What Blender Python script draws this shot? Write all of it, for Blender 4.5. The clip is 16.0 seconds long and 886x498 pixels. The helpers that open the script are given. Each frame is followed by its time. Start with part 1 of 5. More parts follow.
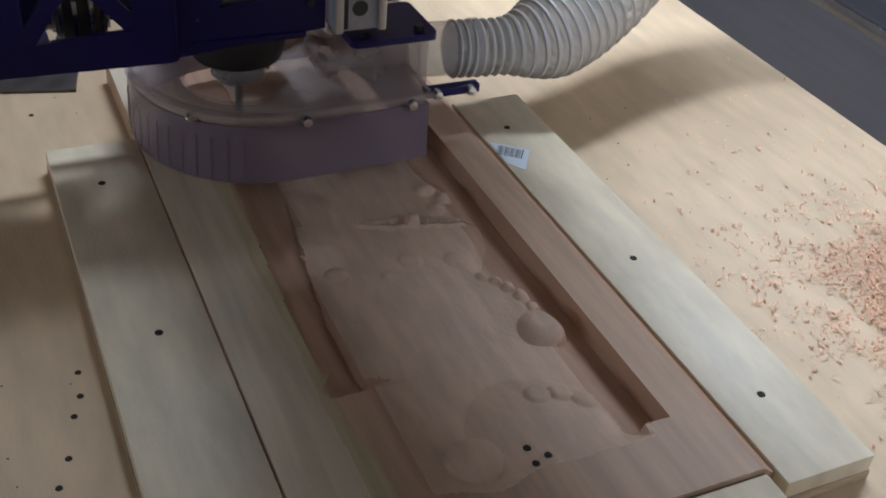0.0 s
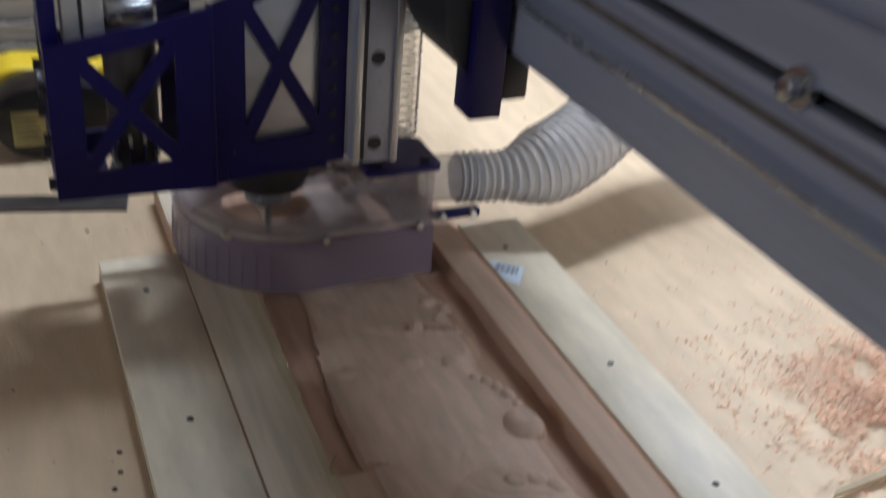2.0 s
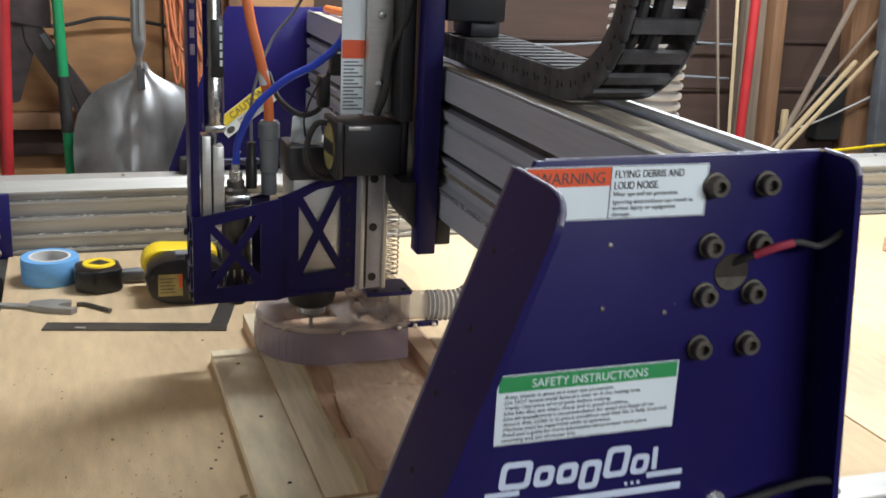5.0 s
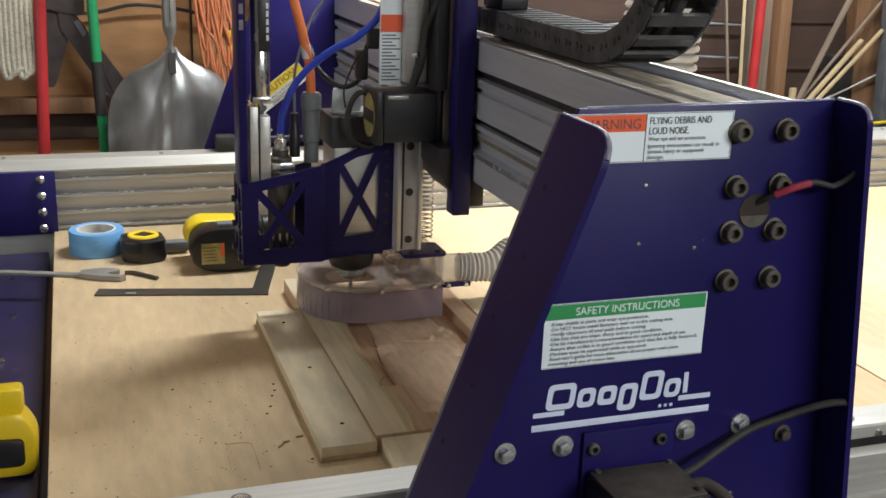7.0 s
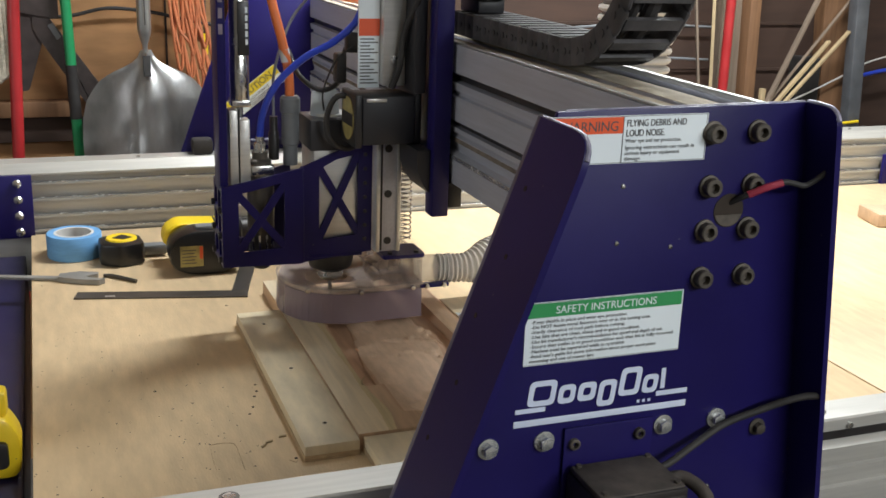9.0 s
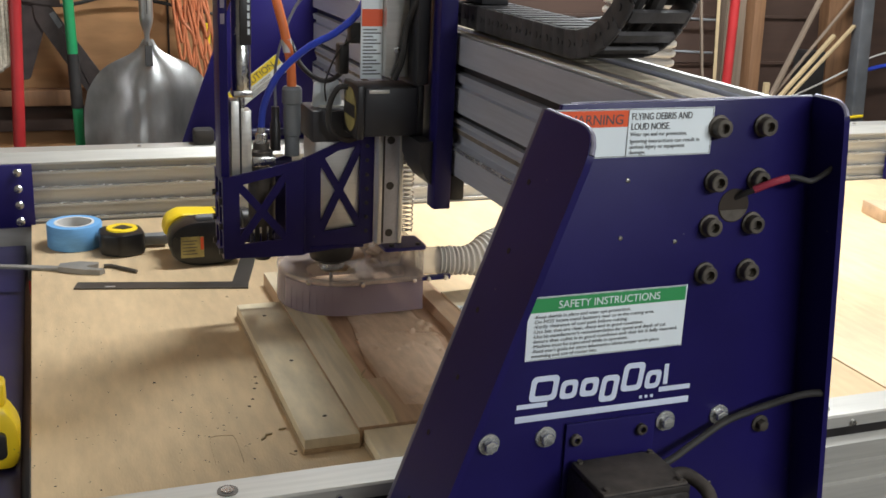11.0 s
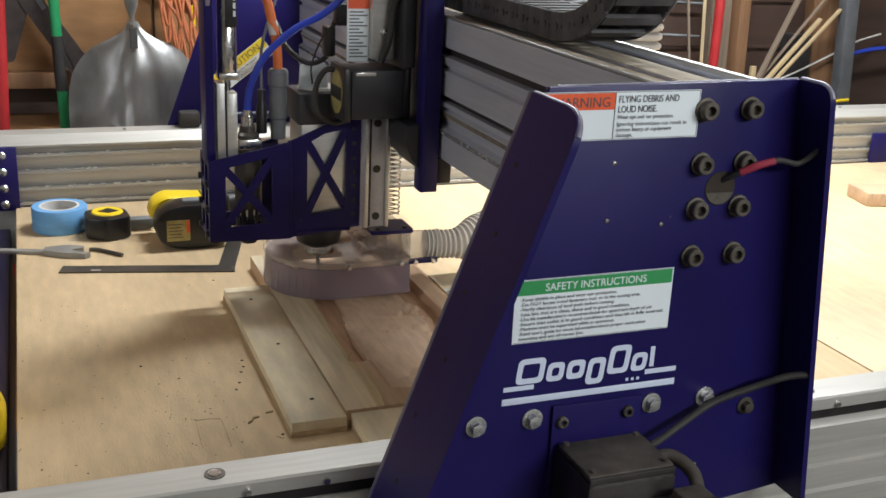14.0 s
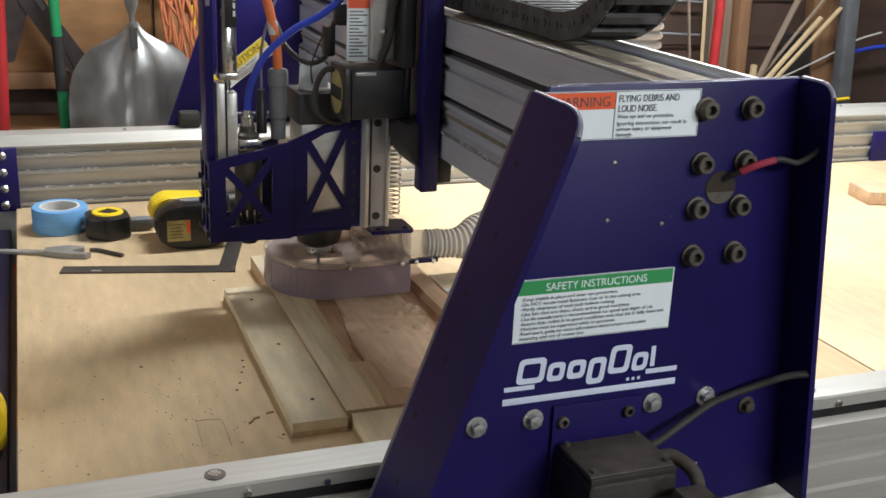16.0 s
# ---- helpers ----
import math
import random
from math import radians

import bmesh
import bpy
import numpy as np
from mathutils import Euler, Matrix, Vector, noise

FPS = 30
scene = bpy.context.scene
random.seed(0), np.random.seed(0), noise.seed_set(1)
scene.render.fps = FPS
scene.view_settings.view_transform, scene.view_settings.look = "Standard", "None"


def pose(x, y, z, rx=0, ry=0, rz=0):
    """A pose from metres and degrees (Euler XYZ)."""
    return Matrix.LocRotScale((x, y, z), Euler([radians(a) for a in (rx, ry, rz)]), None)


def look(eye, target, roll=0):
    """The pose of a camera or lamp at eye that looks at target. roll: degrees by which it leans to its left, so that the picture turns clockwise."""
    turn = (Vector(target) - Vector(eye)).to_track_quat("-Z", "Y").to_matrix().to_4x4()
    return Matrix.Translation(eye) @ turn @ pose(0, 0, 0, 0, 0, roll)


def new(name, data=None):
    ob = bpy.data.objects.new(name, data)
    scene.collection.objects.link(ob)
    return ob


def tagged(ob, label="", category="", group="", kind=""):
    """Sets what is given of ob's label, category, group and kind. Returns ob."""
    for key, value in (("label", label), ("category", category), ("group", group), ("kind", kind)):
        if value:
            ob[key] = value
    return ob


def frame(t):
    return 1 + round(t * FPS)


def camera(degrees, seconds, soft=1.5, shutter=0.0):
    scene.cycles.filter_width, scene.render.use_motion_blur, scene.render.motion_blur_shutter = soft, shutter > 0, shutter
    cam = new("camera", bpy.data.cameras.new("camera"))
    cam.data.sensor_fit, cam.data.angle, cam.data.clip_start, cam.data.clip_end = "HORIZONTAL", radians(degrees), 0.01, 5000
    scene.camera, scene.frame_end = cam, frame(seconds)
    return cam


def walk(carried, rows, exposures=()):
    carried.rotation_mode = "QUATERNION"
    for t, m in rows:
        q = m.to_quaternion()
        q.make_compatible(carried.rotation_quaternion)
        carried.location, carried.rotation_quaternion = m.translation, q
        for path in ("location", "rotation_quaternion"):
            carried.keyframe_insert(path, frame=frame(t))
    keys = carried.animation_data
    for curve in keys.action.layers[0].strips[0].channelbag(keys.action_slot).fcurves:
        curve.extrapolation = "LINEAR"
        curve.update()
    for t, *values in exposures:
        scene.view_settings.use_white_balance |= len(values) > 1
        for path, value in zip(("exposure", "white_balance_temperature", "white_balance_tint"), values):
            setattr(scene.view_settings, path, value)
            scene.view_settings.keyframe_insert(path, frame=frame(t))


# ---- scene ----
cam = camera(44.82, 16.0, soft=1.6, shutter=0.8)
walk(cam, [
    (0, look((0.1436, -0.0874, 0.4638), (0.7054, 0.9897, -0.4159), 5.77)),
    (0.5, look((0.1409, -0.0915, 0.4655), (0.7002, 1.0034, -0.3938), 5.96)),
    (1, look((0.1408, -0.0942, 0.4677), (0.7104, 0.9989, -0.3871), 5.95)),
    (1.5, look((0.1346, -0.1085, 0.4800), (0.6879, 1.0063, -0.3574), 5.49)),
    (2, look((0.1270, -0.1822, 0.5180), (0.6709, 1.0012, -0.2262), 5.10)),
    (2.5, look((0.1144, -0.2628, 0.5605), (0.6410, 1.0023, -0.0496), 4.16)),
    (3, look((0.1485, -0.3337, 0.5905), (0.5367, 0.9767, 0.0432), 1.70)),
    (3.5, look((0.0586, -0.4609, 0.6274), (0.4928, 0.8911, 0.1389), 0.79)),
    (4, look((0.0010, -0.5855, 0.6462), (0.4978, 0.7386, 0.2079), 1.92)),
    (4.5, look((0.0185, -0.7542, 0.6405), (0.4998, 0.6005, 0.2124), 2.84)),
    (7, look((-0.0591, -0.9171, 0.6145), (0.4136, 0.4372, 0.1761), 2.05)),
    (7.5, look((-0.0689, -0.9234, 0.6143), (0.4265, 0.4277, 0.1911), 2.64)),
    (8, look((-0.0692, -0.9215, 0.6161), (0.4259, 0.4277, 0.1865), 2.58)),
    (8.5, look((-0.0719, -0.9267, 0.6181), (0.4237, 0.4196, 0.1803), 2.25)),
    (9, look((-0.0746, -0.9319, 0.6194), (0.4348, 0.4101, 0.1839), 2.07)),
    (11.5, look((-0.0717, -0.9221, 0.6179), (0.4345, 0.4170, 0.1700), 2.51)),
    (12, look((-0.0722, -0.9231, 0.6194), (0.4361, 0.4158, 0.1731), 2.45)),
    (12.5, look((-0.0734, -0.9242, 0.6179), (0.4444, 0.4107, 0.1709), 2.59)),
    (13, look((-0.0721, -0.9248, 0.6175), (0.4484, 0.4085, 0.1688), 2.58)),
    (13.5, look((-0.0712, -0.9215, 0.6169), (0.4517, 0.4069, 0.1566), 2.61)),
    (14, look((-0.0718, -0.9229, 0.6170), (0.4505, 0.4034, 0.1498), 2.68)),
    (14.5, look((-0.0705, -0.9213, 0.6161), (0.4514, 0.4053, 0.1497), 2.69)),
    (15, look((-0.0707, -0.9208, 0.6166), (0.4505, 0.4058, 0.1494), 2.68)),
    (15.5, look((-0.0707, -0.9214, 0.6162), (0.4521, 0.4045, 0.1488), 2.61)),
    (16, look((-0.0705, -0.9216, 0.6172), (0.4504, 0.4048, 0.1490), 2.54)),
], exposures=[(0.0, -0.50, 5600, 15), (1.5, -0.43, 5600, 15), (2.5, -0.20, 5800, 17), (3.5, 0.12, 6350, 15), (4.5, 0.24, 6450, 12), (7.0, 0.22, 6850, 11), (16.0, 0.25, 6800, 12)])

# world and lights: a workshop ceiling tube, plus two added fill lamps
world = bpy.data.worlds.new("workshop_world")
scene.world = world
world.use_nodes = True
world.node_tree.nodes["Background"].inputs[0].default_value = (0.9, 0.95, 1.0, 1)
world.node_tree.nodes["Background"].inputs[1].default_value = 0.10

# first the overhead tube; camera-side and low left lamps are added fill without fixtures
LAMPS = [((1.22, 1.05, 1.52), (1.22, 1.05, 0.0), 0.14, 1.5, 64.0), ((1.35, -2.0, 1.3), (0.5, 0.2, 0.3), 0.2, 1.5, 33.0), ((-2.1, 0.1, 0.66), (0.4, 0.5, 0.3), 0.25, 1.3, 9.0)]
for eye, aim, lw, ll, power in LAMPS:
    d = bpy.data.lights.new("tube_and_fill_light", "AREA")
    d.shape, d.size, d.size_y, d.energy, d.color = "RECTANGLE", ll, lw, power, (0.86, 0.94, 1.0)
    o = new("tube_and_fill_light", d)
    o.matrix_world = pose(*eye) if eye[0] == aim[0] else look(eye, aim)


# ---- materials ----
def mat(name, color, rough=0.5, metal=0.0, noise_scale=None, var=0.15, bump=0.0, bump_scale=None, stretch=(1, 1, 1), coat=0.0, spots=None, spec=0.5):
    m = bpy.data.materials.new(name)
    m.use_nodes = True
    nt = m.node_tree
    b = nt.nodes["Principled BSDF"]
    b.inputs["Roughness"].default_value, b.inputs["Metallic"].default_value = rough, metal
    b.inputs["Base Color"].default_value = (*color, 1)
    b.inputs["Coat Weight"].default_value = coat
    b.inputs["Specular IOR Level"].default_value = spec
    if noise_scale:
        tc = nt.nodes.new("ShaderNodeTexCoord")
        mp = nt.nodes.new("ShaderNodeMapping")
        mp.inputs["Scale"].default_value = stretch
        nt.links.new(tc.outputs["Object"], mp.inputs["Vector"])
        n = nt.nodes.new("ShaderNodeTexNoise")
        n.inputs["Scale"].default_value, n.inputs["Detail"].default_value = noise_scale, 5
        n2 = nt.nodes.new("ShaderNodeTexNoise")
        n2.inputs["Scale"].default_value, n2.inputs["Detail"].default_value = noise_scale * 0.13, 3
        nt.links.new(mp.outputs[0], n.inputs["Vector"])
        nt.links.new(mp.outputs[0], n2.inputs["Vector"])
        add = nt.nodes.new("ShaderNodeMath")
        add.operation = "ADD"
        nt.links.new(n.outputs["Fac"], add.inputs[0])
        nt.links.new(n2.outputs["Fac"], add.inputs[1])
        r = nt.nodes.new("ShaderNodeValToRGB")
        r.color_ramp.elements[0].position, r.color_ramp.elements[1].position = 0.36, 0.64
        half = nt.nodes.new("ShaderNodeMath")
        half.operation = "MULTIPLY"
        half.inputs[1].default_value = 0.5
        nt.links.new(add.outputs[0], half.inputs[0])
        r.color_ramp.elements[0].color = (*[c * (1 - var) for c in color], 1)
        r.color_ramp.elements[1].color = (*[min(1, c * (1 + var)) for c in color], 1)
        nt.links.new(half.outputs[0], r.inputs["Fac"])
        out = r.outputs["Color"]
        if spots:
            scale, size, dark = spots
            v = nt.nodes.new("ShaderNodeTexVoronoi")
            v.inputs["Scale"].default_value = scale
            nt.links.new(tc.outputs["Object"], v.inputs["Vector"])
            lt = nt.nodes.new("ShaderNodeMath")
            lt.operation = "LESS_THAN"
            lt.inputs[1].default_value = size
            nt.links.new(v.outputs["Distance"], lt.inputs[0])
            mx = nt.nodes.new("ShaderNodeMix")
            mx.data_type = "RGBA"
            nt.links.new(lt.outputs[0], mx.inputs["Factor"])
            nt.links.new(out, mx.inputs["A"])
            mx.inputs["B"].default_value = (*dark, 1)
            out = mx.outputs["Result"]
        nt.links.new(out, b.inputs["Base Color"])
        if metal > 0.5 or rough < 0.6:
            rr = nt.nodes.new("ShaderNodeMapRange")
            rr.inputs["To Min"].default_value, rr.inputs["To Max"].default_value = max(0.05, rough - 0.12), min(1, rough + 0.12)
            nt.links.new(n.outputs["Fac"], rr.inputs["Value"])
            nt.links.new(rr.outputs[0], b.inputs["Roughness"])
        if bump:
            bp = nt.nodes.new("ShaderNodeBump")
            bp.inputs["Strength"].default_value, bp.inputs["Distance"].default_value = bump, 0.002
            src = n
            if bump_scale:
                src = nt.nodes.new("ShaderNodeTexNoise")
                src.inputs["Scale"].default_value, src.inputs["Detail"].default_value = bump_scale, 4
                nt.links.new(mp.outputs[0], src.inputs["Vector"])
            nt.links.new(src.outputs["Fac"], bp.inputs["Height"])
            nt.links.new(bp.outputs[0], b.inputs["Normal"])
    return m


def glassy(name, color, alpha, rough=0.15):
    m = mat(name, color, rough)
    b = m.node_tree.nodes["Principled BSDF"]
    b.inputs["Alpha"].default_value = alpha
    return m


M = {
    "spoil": mat("tan_fibreboard", (0.61, 0.45, 0.27), 0.55, 0, 60, 0.15, 0.2, 400, (1, 0.25, 1), spots=(30, 0.035, (0.25, 0.17, 0.10))),
    "pine": mat("pale_pine", (0.72, 0.61, 0.42), 0.46, 0, 14, 0.24, 0.15, 300, (3, 0.9, 1)),
    "ply_edge": mat("plywood_edge", (0.45, 0.33, 0.2), 0.7, 0, 120, 0.3, 0, None, (1, 1, 6)),
    "alder": mat("red_alder", (0.51, 0.345, 0.22), 0.55, 0, 26, 0.22, 0.15, 300, (5, 0.4, 1)),
    "carved": mat("carved_alder", (0.62, 0.44, 0.305), 0.65, 0, 45, 0.16, 0.35, 420, (2.5, 0.6, 1)),
    "shaving": mat("wood_shaving", (0.88, 0.50, 0.305), 0.7, 0, 30, 0.28),
    "blue": mat("blue_powder_coat", (0.0128, 0.0092, 0.082), 0.34, 0, 5, 0.30, 0.06, 500, coat=0.02, spots=(24, 0.028, (0.07, 0.065, 0.10)), spec=0.22),
    "dark_blue": mat("dark_blue_paint", (0.015, 0.012, 0.052), 0.4, 0, 12, 0.3),
    "alu": mat("milled_aluminium", (0.62, 0.61, 0.58), 0.36, 0.65, 50, 0.08, 0.06, 300, (0.3, 6, 6)),
    "rail_alu": mat("dusty_drawn_aluminium", (0.46, 0.445, 0.41), 0.38, 0.30, 30, 0.10, 0.0, None, (0.3, 6, 6)),
    "alu_dull": mat("grey_aluminium", (0.465, 0.48, 0.545), 0.42, 0.30, 40, 0.1, 0.05, 300, (6, 0.3, 6)),
    "steel": mat("bright_steel", (0.62, 0.62, 0.6), 0.25, 1.0, 60, 0.1),
    "steel_dark": mat("blackened_steel", (0.12, 0.11, 0.10), 0.45, 0.8, 60, 0.25),
    "dusty": mat("dusty_black_oxide", (0.10, 0.085, 0.07), 0.6, 0.4, 90, 0.4),
    "black": mat("black_plastic", (0.022, 0.020, 0.020), 0.4, 0, 50, 0.3),
    "tool_black": mat("glossy_tool_plastic", (0.008, 0.008, 0.009), 0.32, 0, 50, 0.3),
    "worn_edge": mat("chipped_paint_edge", (0.20, 0.19, 0.25), 0.45, 0.2, 60, 0.6),
    "drive": mat("dusty_motor_paint", (0.026, 0.022, 0.020), 0.5, 0, 35, 0.6, 0.3, 150),
    "lid_dust": mat("dust_covered_lid", (0.058, 0.047, 0.040), 0.7, 0, 55, 0.55, 0.3, 150),
    "beam_dust": mat("settled_wood_dust", (0.40, 0.345, 0.265), 0.85, 0, 30, 0.35, 0.4, 200, (3, 0.5, 1)),
    "worn": mat("worn_tool_steel", (0.25, 0.24, 0.22), 0.5, 0.3, 40, 0.2),
    "pencil": mat("pencil_line", (0.47, 0.34, 0.20), 0.8, 0, 200, 0.4),
    "lopper": mat("worn_black_enamel", (0.060, 0.045, 0.042), 0.6, 0, 30, 0.4),
    "zinc": mat("zinc_plated_steel", (0.62, 0.63, 0.63), 0.25, 0.75, 60, 0.1),
    "sleeve": mat("dull_red_sleeve", (0.30, 0.025, 0.05), 0.5, 0, 30, 0.3),
    "black_box": mat("black_enamel", (0.022, 0.022, 0.026), 0.48, 0.0, 20, 0.35),
    "pit": mat("dark_hole", (0.03, 0.021, 0.015), 0.95, 0, 50, 0.3),
    "rubber": mat("black_rubber", (0.028, 0.025, 0.024), 0.7, 0, 50, 0.3),
    "chain": mat("chain_plastic", (0.052, 0.048, 0.050), 0.6, 0, 40, 0.55, 0.2, 200),
    "white": mat("white_vinyl", (0.74, 0.80, 0.83), 0.35, 0, 12, 0.05),
    "red": mat("warning_red", (0.75, 0.10, 0.03), 0.45, 0, 12, 0.05),
    "green": mat("safety_green", (0.03, 0.28, 0.09), 0.45, 0, 12, 0.05),
    "yellow": mat("caution_yellow", (0.8, 0.62, 0.04), 0.45, 0, 12, 0.05),
    "print_grey": mat("fine_grey_print", (0.20, 0.21, 0.22), 0.6),
    "ink": mat("black_ink", (0.07, 0.07, 0.075), 0.6),
    "logo": mat("pale_blue_vinyl", (0.62, 0.68, 0.82), 0.4, 0, 20, 0.05),
    "clear": glassy("dusty_clear_acrylic", (0.56, 0.46, 0.41), 0.40, 0.12),
    "stub": glassy("clear_duct_plastic", (0.62, 0.58, 0.54), 0.42, 0.04),
    "skirt": glassy("smoky_vinyl_skirt", (0.30, 0.23, 0.27), 0.62, 0.25),
    # darker than the ribs: shade in the gaps is put into the colour
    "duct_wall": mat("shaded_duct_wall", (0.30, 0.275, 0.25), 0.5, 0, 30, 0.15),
    "hose": glassy("clear_grey_hose", (0.70, 0.67, 0.62), 0.66, 0.12),
    "dust": mat("wood_dust", (0.52, 0.38, 0.27), 0.9, 0, 50, 0.25, 0.5),
    "cord": mat("dusty_orange_cord", (0.50, 0.15, 0.06), 0.6, 0, 60, 0.25),
    "faded": mat("faded_print", (0.20, 0.16, 0.20), 0.6, 0, 60, 0.4),
    "post_grey": mat("galvanised_post", (0.12, 0.125, 0.135), 0.5, 0.4, 20, 0.25),
    "orange": mat("orange_cable", (0.80, 0.20, 0.055), 0.45, 0, 30, 0.08),
    "tube_blue": mat("blue_air_tube", (0.02, 0.05, 0.42), 0.35, 0, 30, 0.08),
    "grey": mat("grey_plastic", (0.16, 0.17, 0.18), 0.5, 0, 40, 0.15),
    "tape": mat("blue_masking_tape", (0.13, 0.34, 0.62), 0.6, 0, 80, 0.08, 0, None, (1, 1, 8)),
    "card": mat("cardboard_core", (0.60, 0.58, 0.55), 0.8, 0, 30, 0.1),
    "drill_yellow": mat("yellow_tool_plastic", (0.85, 0.60, 0.02), 0.4, 0, 30, 0.06),
    "shovel": mat("worn_aluminium_scoop", (0.50, 0.51, 0.51), 0.32, 0.85, 11, 0.45, 0.5, 14, (1.4, 1.4, 0.6)),
    "wall": mat("orange_stained_plywood", (0.36, 0.185, 0.08), 0.7, 0, 7, 0.55, 0.15, 60, (0.6, 1, 2.2)),
    "wall_seam": mat("dark_board_seam", (0.03, 0.016, 0.010), 0.8, 0, 30, 0.3),
    "wall_dark": mat("dark_brown_boards", (0.048, 0.025, 0.017), 0.75, 0, 8, 0.35, 0.1, 60, (0.4, 1, 3)),
    "stud": mat("pine_stud", (0.19, 0.095, 0.045), 0.7, 0, 20, 0.25, 0.1, 60, (4, 4, 0.3)),
    "stick": mat("pale_strip_wood", (0.40, 0.30, 0.17), 0.7, 0, 30, 0.15),
    "floor": mat("grey_concrete", (0.10, 0.09, 0.08), 0.85, 0, 5, 0.3, 0.2, 40),
    # walls and ceiling out of view, kept pale so they bounce fill light
    "plain": mat("pale_bounce_wall", (0.62, 0.57, 0.50), 0.8, 0, 3, 0.25),
    "ceil": mat("pale_bounce_ceiling", (0.68, 0.66, 0.62), 0.9, 0, 3, 0.15),
    "pole_red": mat("red_paint", (0.42, 0.025, 0.028), 0.4, 0, 20, 0.15),
    "pole_green": mat("green_paint", (0.01, 0.28, 0.10), 0.4, 0, 20, 0.15),
    "rope": mat("cotton_rope", (0.44, 0.39, 0.31), 0.9, 0, 150, 0.3, 0.4),
    "grey_wood": mat("weathered_wood", (0.20, 0.15, 0.11), 0.8, 0, 20, 0.25, 0.1, 60, (4, 4, 0.3)),
    "streak": mat("olive_mineral_streak", (0.58, 0.47, 0.27), 0.6, 0, 24, 0.25, 0.15, 300, (6, 0.4, 1)),
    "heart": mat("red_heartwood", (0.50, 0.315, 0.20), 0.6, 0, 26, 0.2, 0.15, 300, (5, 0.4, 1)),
    "rust": mat("brown_dust_strip", (0.17, 0.14, 0.115), 0.8, 0, 40, 0.5),
    "rib": mat("grey_hose_rib", (0.48, 0.45, 0.41), 0.4, 0, 30, 0.1),
    "old_yellow": mat("faded_yellow_label", (0.34, 0.28, 0.10), 0.5, 0, 60, 0.4),
    # rubbed paint, lightened further to stand for light caught on the bend
    "blue_worn_lit": mat("rubbed_lit_blue_bend", (0.085, 0.080, 0.120), 0.42, 0, 25, 0.5),
    "track": mat("ground_track", (0.36, 0.36, 0.345), 0.5, 0.55, 40, 0.12, 0, None, (6, 0.3, 6)),
    "sap": mat("pale_sapwood", (0.70, 0.585, 0.41), 0.55, 0, 18, 0.2, 0.15, 300, (6, 0.4, 1)),
}


# ---- mesh helpers ----
def solid(bm, x0, x1, y0, y1, z0, z1, bev=0.0):
    vs = [bm.verts.new((x, y, z)) for x in (x0, x1) for y in (y0, y1) for z in (z0, z1)]
    fs = [bm.faces.new([vs[i] for i in f]) for f in ((0, 1, 3, 2), (4, 6, 7, 5), (0, 4, 5, 1), (2, 3, 7, 6), (0, 2, 6, 4), (1, 5, 7, 3))]
    if bev:
        es = list({e for f in fs for e in f.edges})
        bmesh.ops.bevel(bm, geom=es, offset=bev, segments=2, profile=0.5, affect="EDGES")
    return bm


def box(x0, x1, y0, y1, z0, z1, bev=0.0):
    return solid(bmesh.new(), x0, x1, y0, y1, z0, z1, bev)


def prism(pts, a0, a1, axis="y", bev=0.0, bm=None):
    """A polygon of two coordinates, drawn out along the third axis from a0 to a1."""
    bm = bm or bmesh.new()

    def place(p, a):
        return {"x": (a, p[0], p[1]), "y": (p[0], a, p[1]), "z": (p[0], p[1], a)}[axis]
    lo, hi = [bm.verts.new(place(p, a0)) for p in pts], [bm.verts.new(place(p, a1)) for p in pts]
    fs = [bm.faces.new(lo), bm.faces.new(hi[::-1])]
    n = len(pts)
    for i in range(n):
        fs.append(bm.faces.new((lo[i], hi[i], hi[(i + 1) % n], lo[(i + 1) % n])))
    bmesh.ops.recalc_face_normals(bm, faces=fs)
    if bev:
        bmesh.ops.bevel(bm, geom=list({e for f in fs for e in f.edges}), offset=bev, segments=2, profile=0.5, affect="EDGES")
    return bm


def rod(a, b, r, r2=None, seg=20, bm=None, bev=0.0):
    bm = bm or bmesh.new()
    a, b = Vector(a), Vector(b)
    m = Matrix.Translation((a + b) / 2) @ (b - a).to_track_quat("Z", "Y").to_matrix().to_4x4()
    made = bmesh.ops.create_cone(bm, cap_ends=True, segments=seg, radius1=r, radius2=r if r2 is None else r2, depth=(b - a).length, matrix=m)
    if bev:
        caps = {e for v in made["verts"] for e in v.link_edges if any(len(f.verts) > 4 for f in e.link_faces)}
        bmesh.ops.bevel(bm, geom=list(caps), offset=bev, segments=2, profile=0.5, affect="EDGES")
    return bm


def lathe(profile, center, seg=32, bm=None, axis="z"):
    bm = bm or bmesh.new()
    rings = []
    c = Vector(center)
    for r, h in profile:
        ring = []
        for k in range(seg):
            w = 2 * math.pi * k / seg
            p = {"z": Vector((r * math.cos(w), r * math.sin(w), h)), "x": Vector((h, r * math.cos(w), r * math.sin(w))), "y": Vector((r * math.cos(w), h, r * math.sin(w)))}[axis]
            ring.append(bm.verts.new(c + p))
        rings.append(ring)
    for p, q in zip(rings, rings[1:]):
        for k in range(seg):
            bm.faces.new((p[k], p[(k + 1) % seg], q[(k + 1) % seg], q[k]))
    for ring in (rings[0], rings[-1]):
        bm.faces.new(ring)
    bmesh.ops.recalc_face_normals(bm, faces=bm.faces)
    return bm


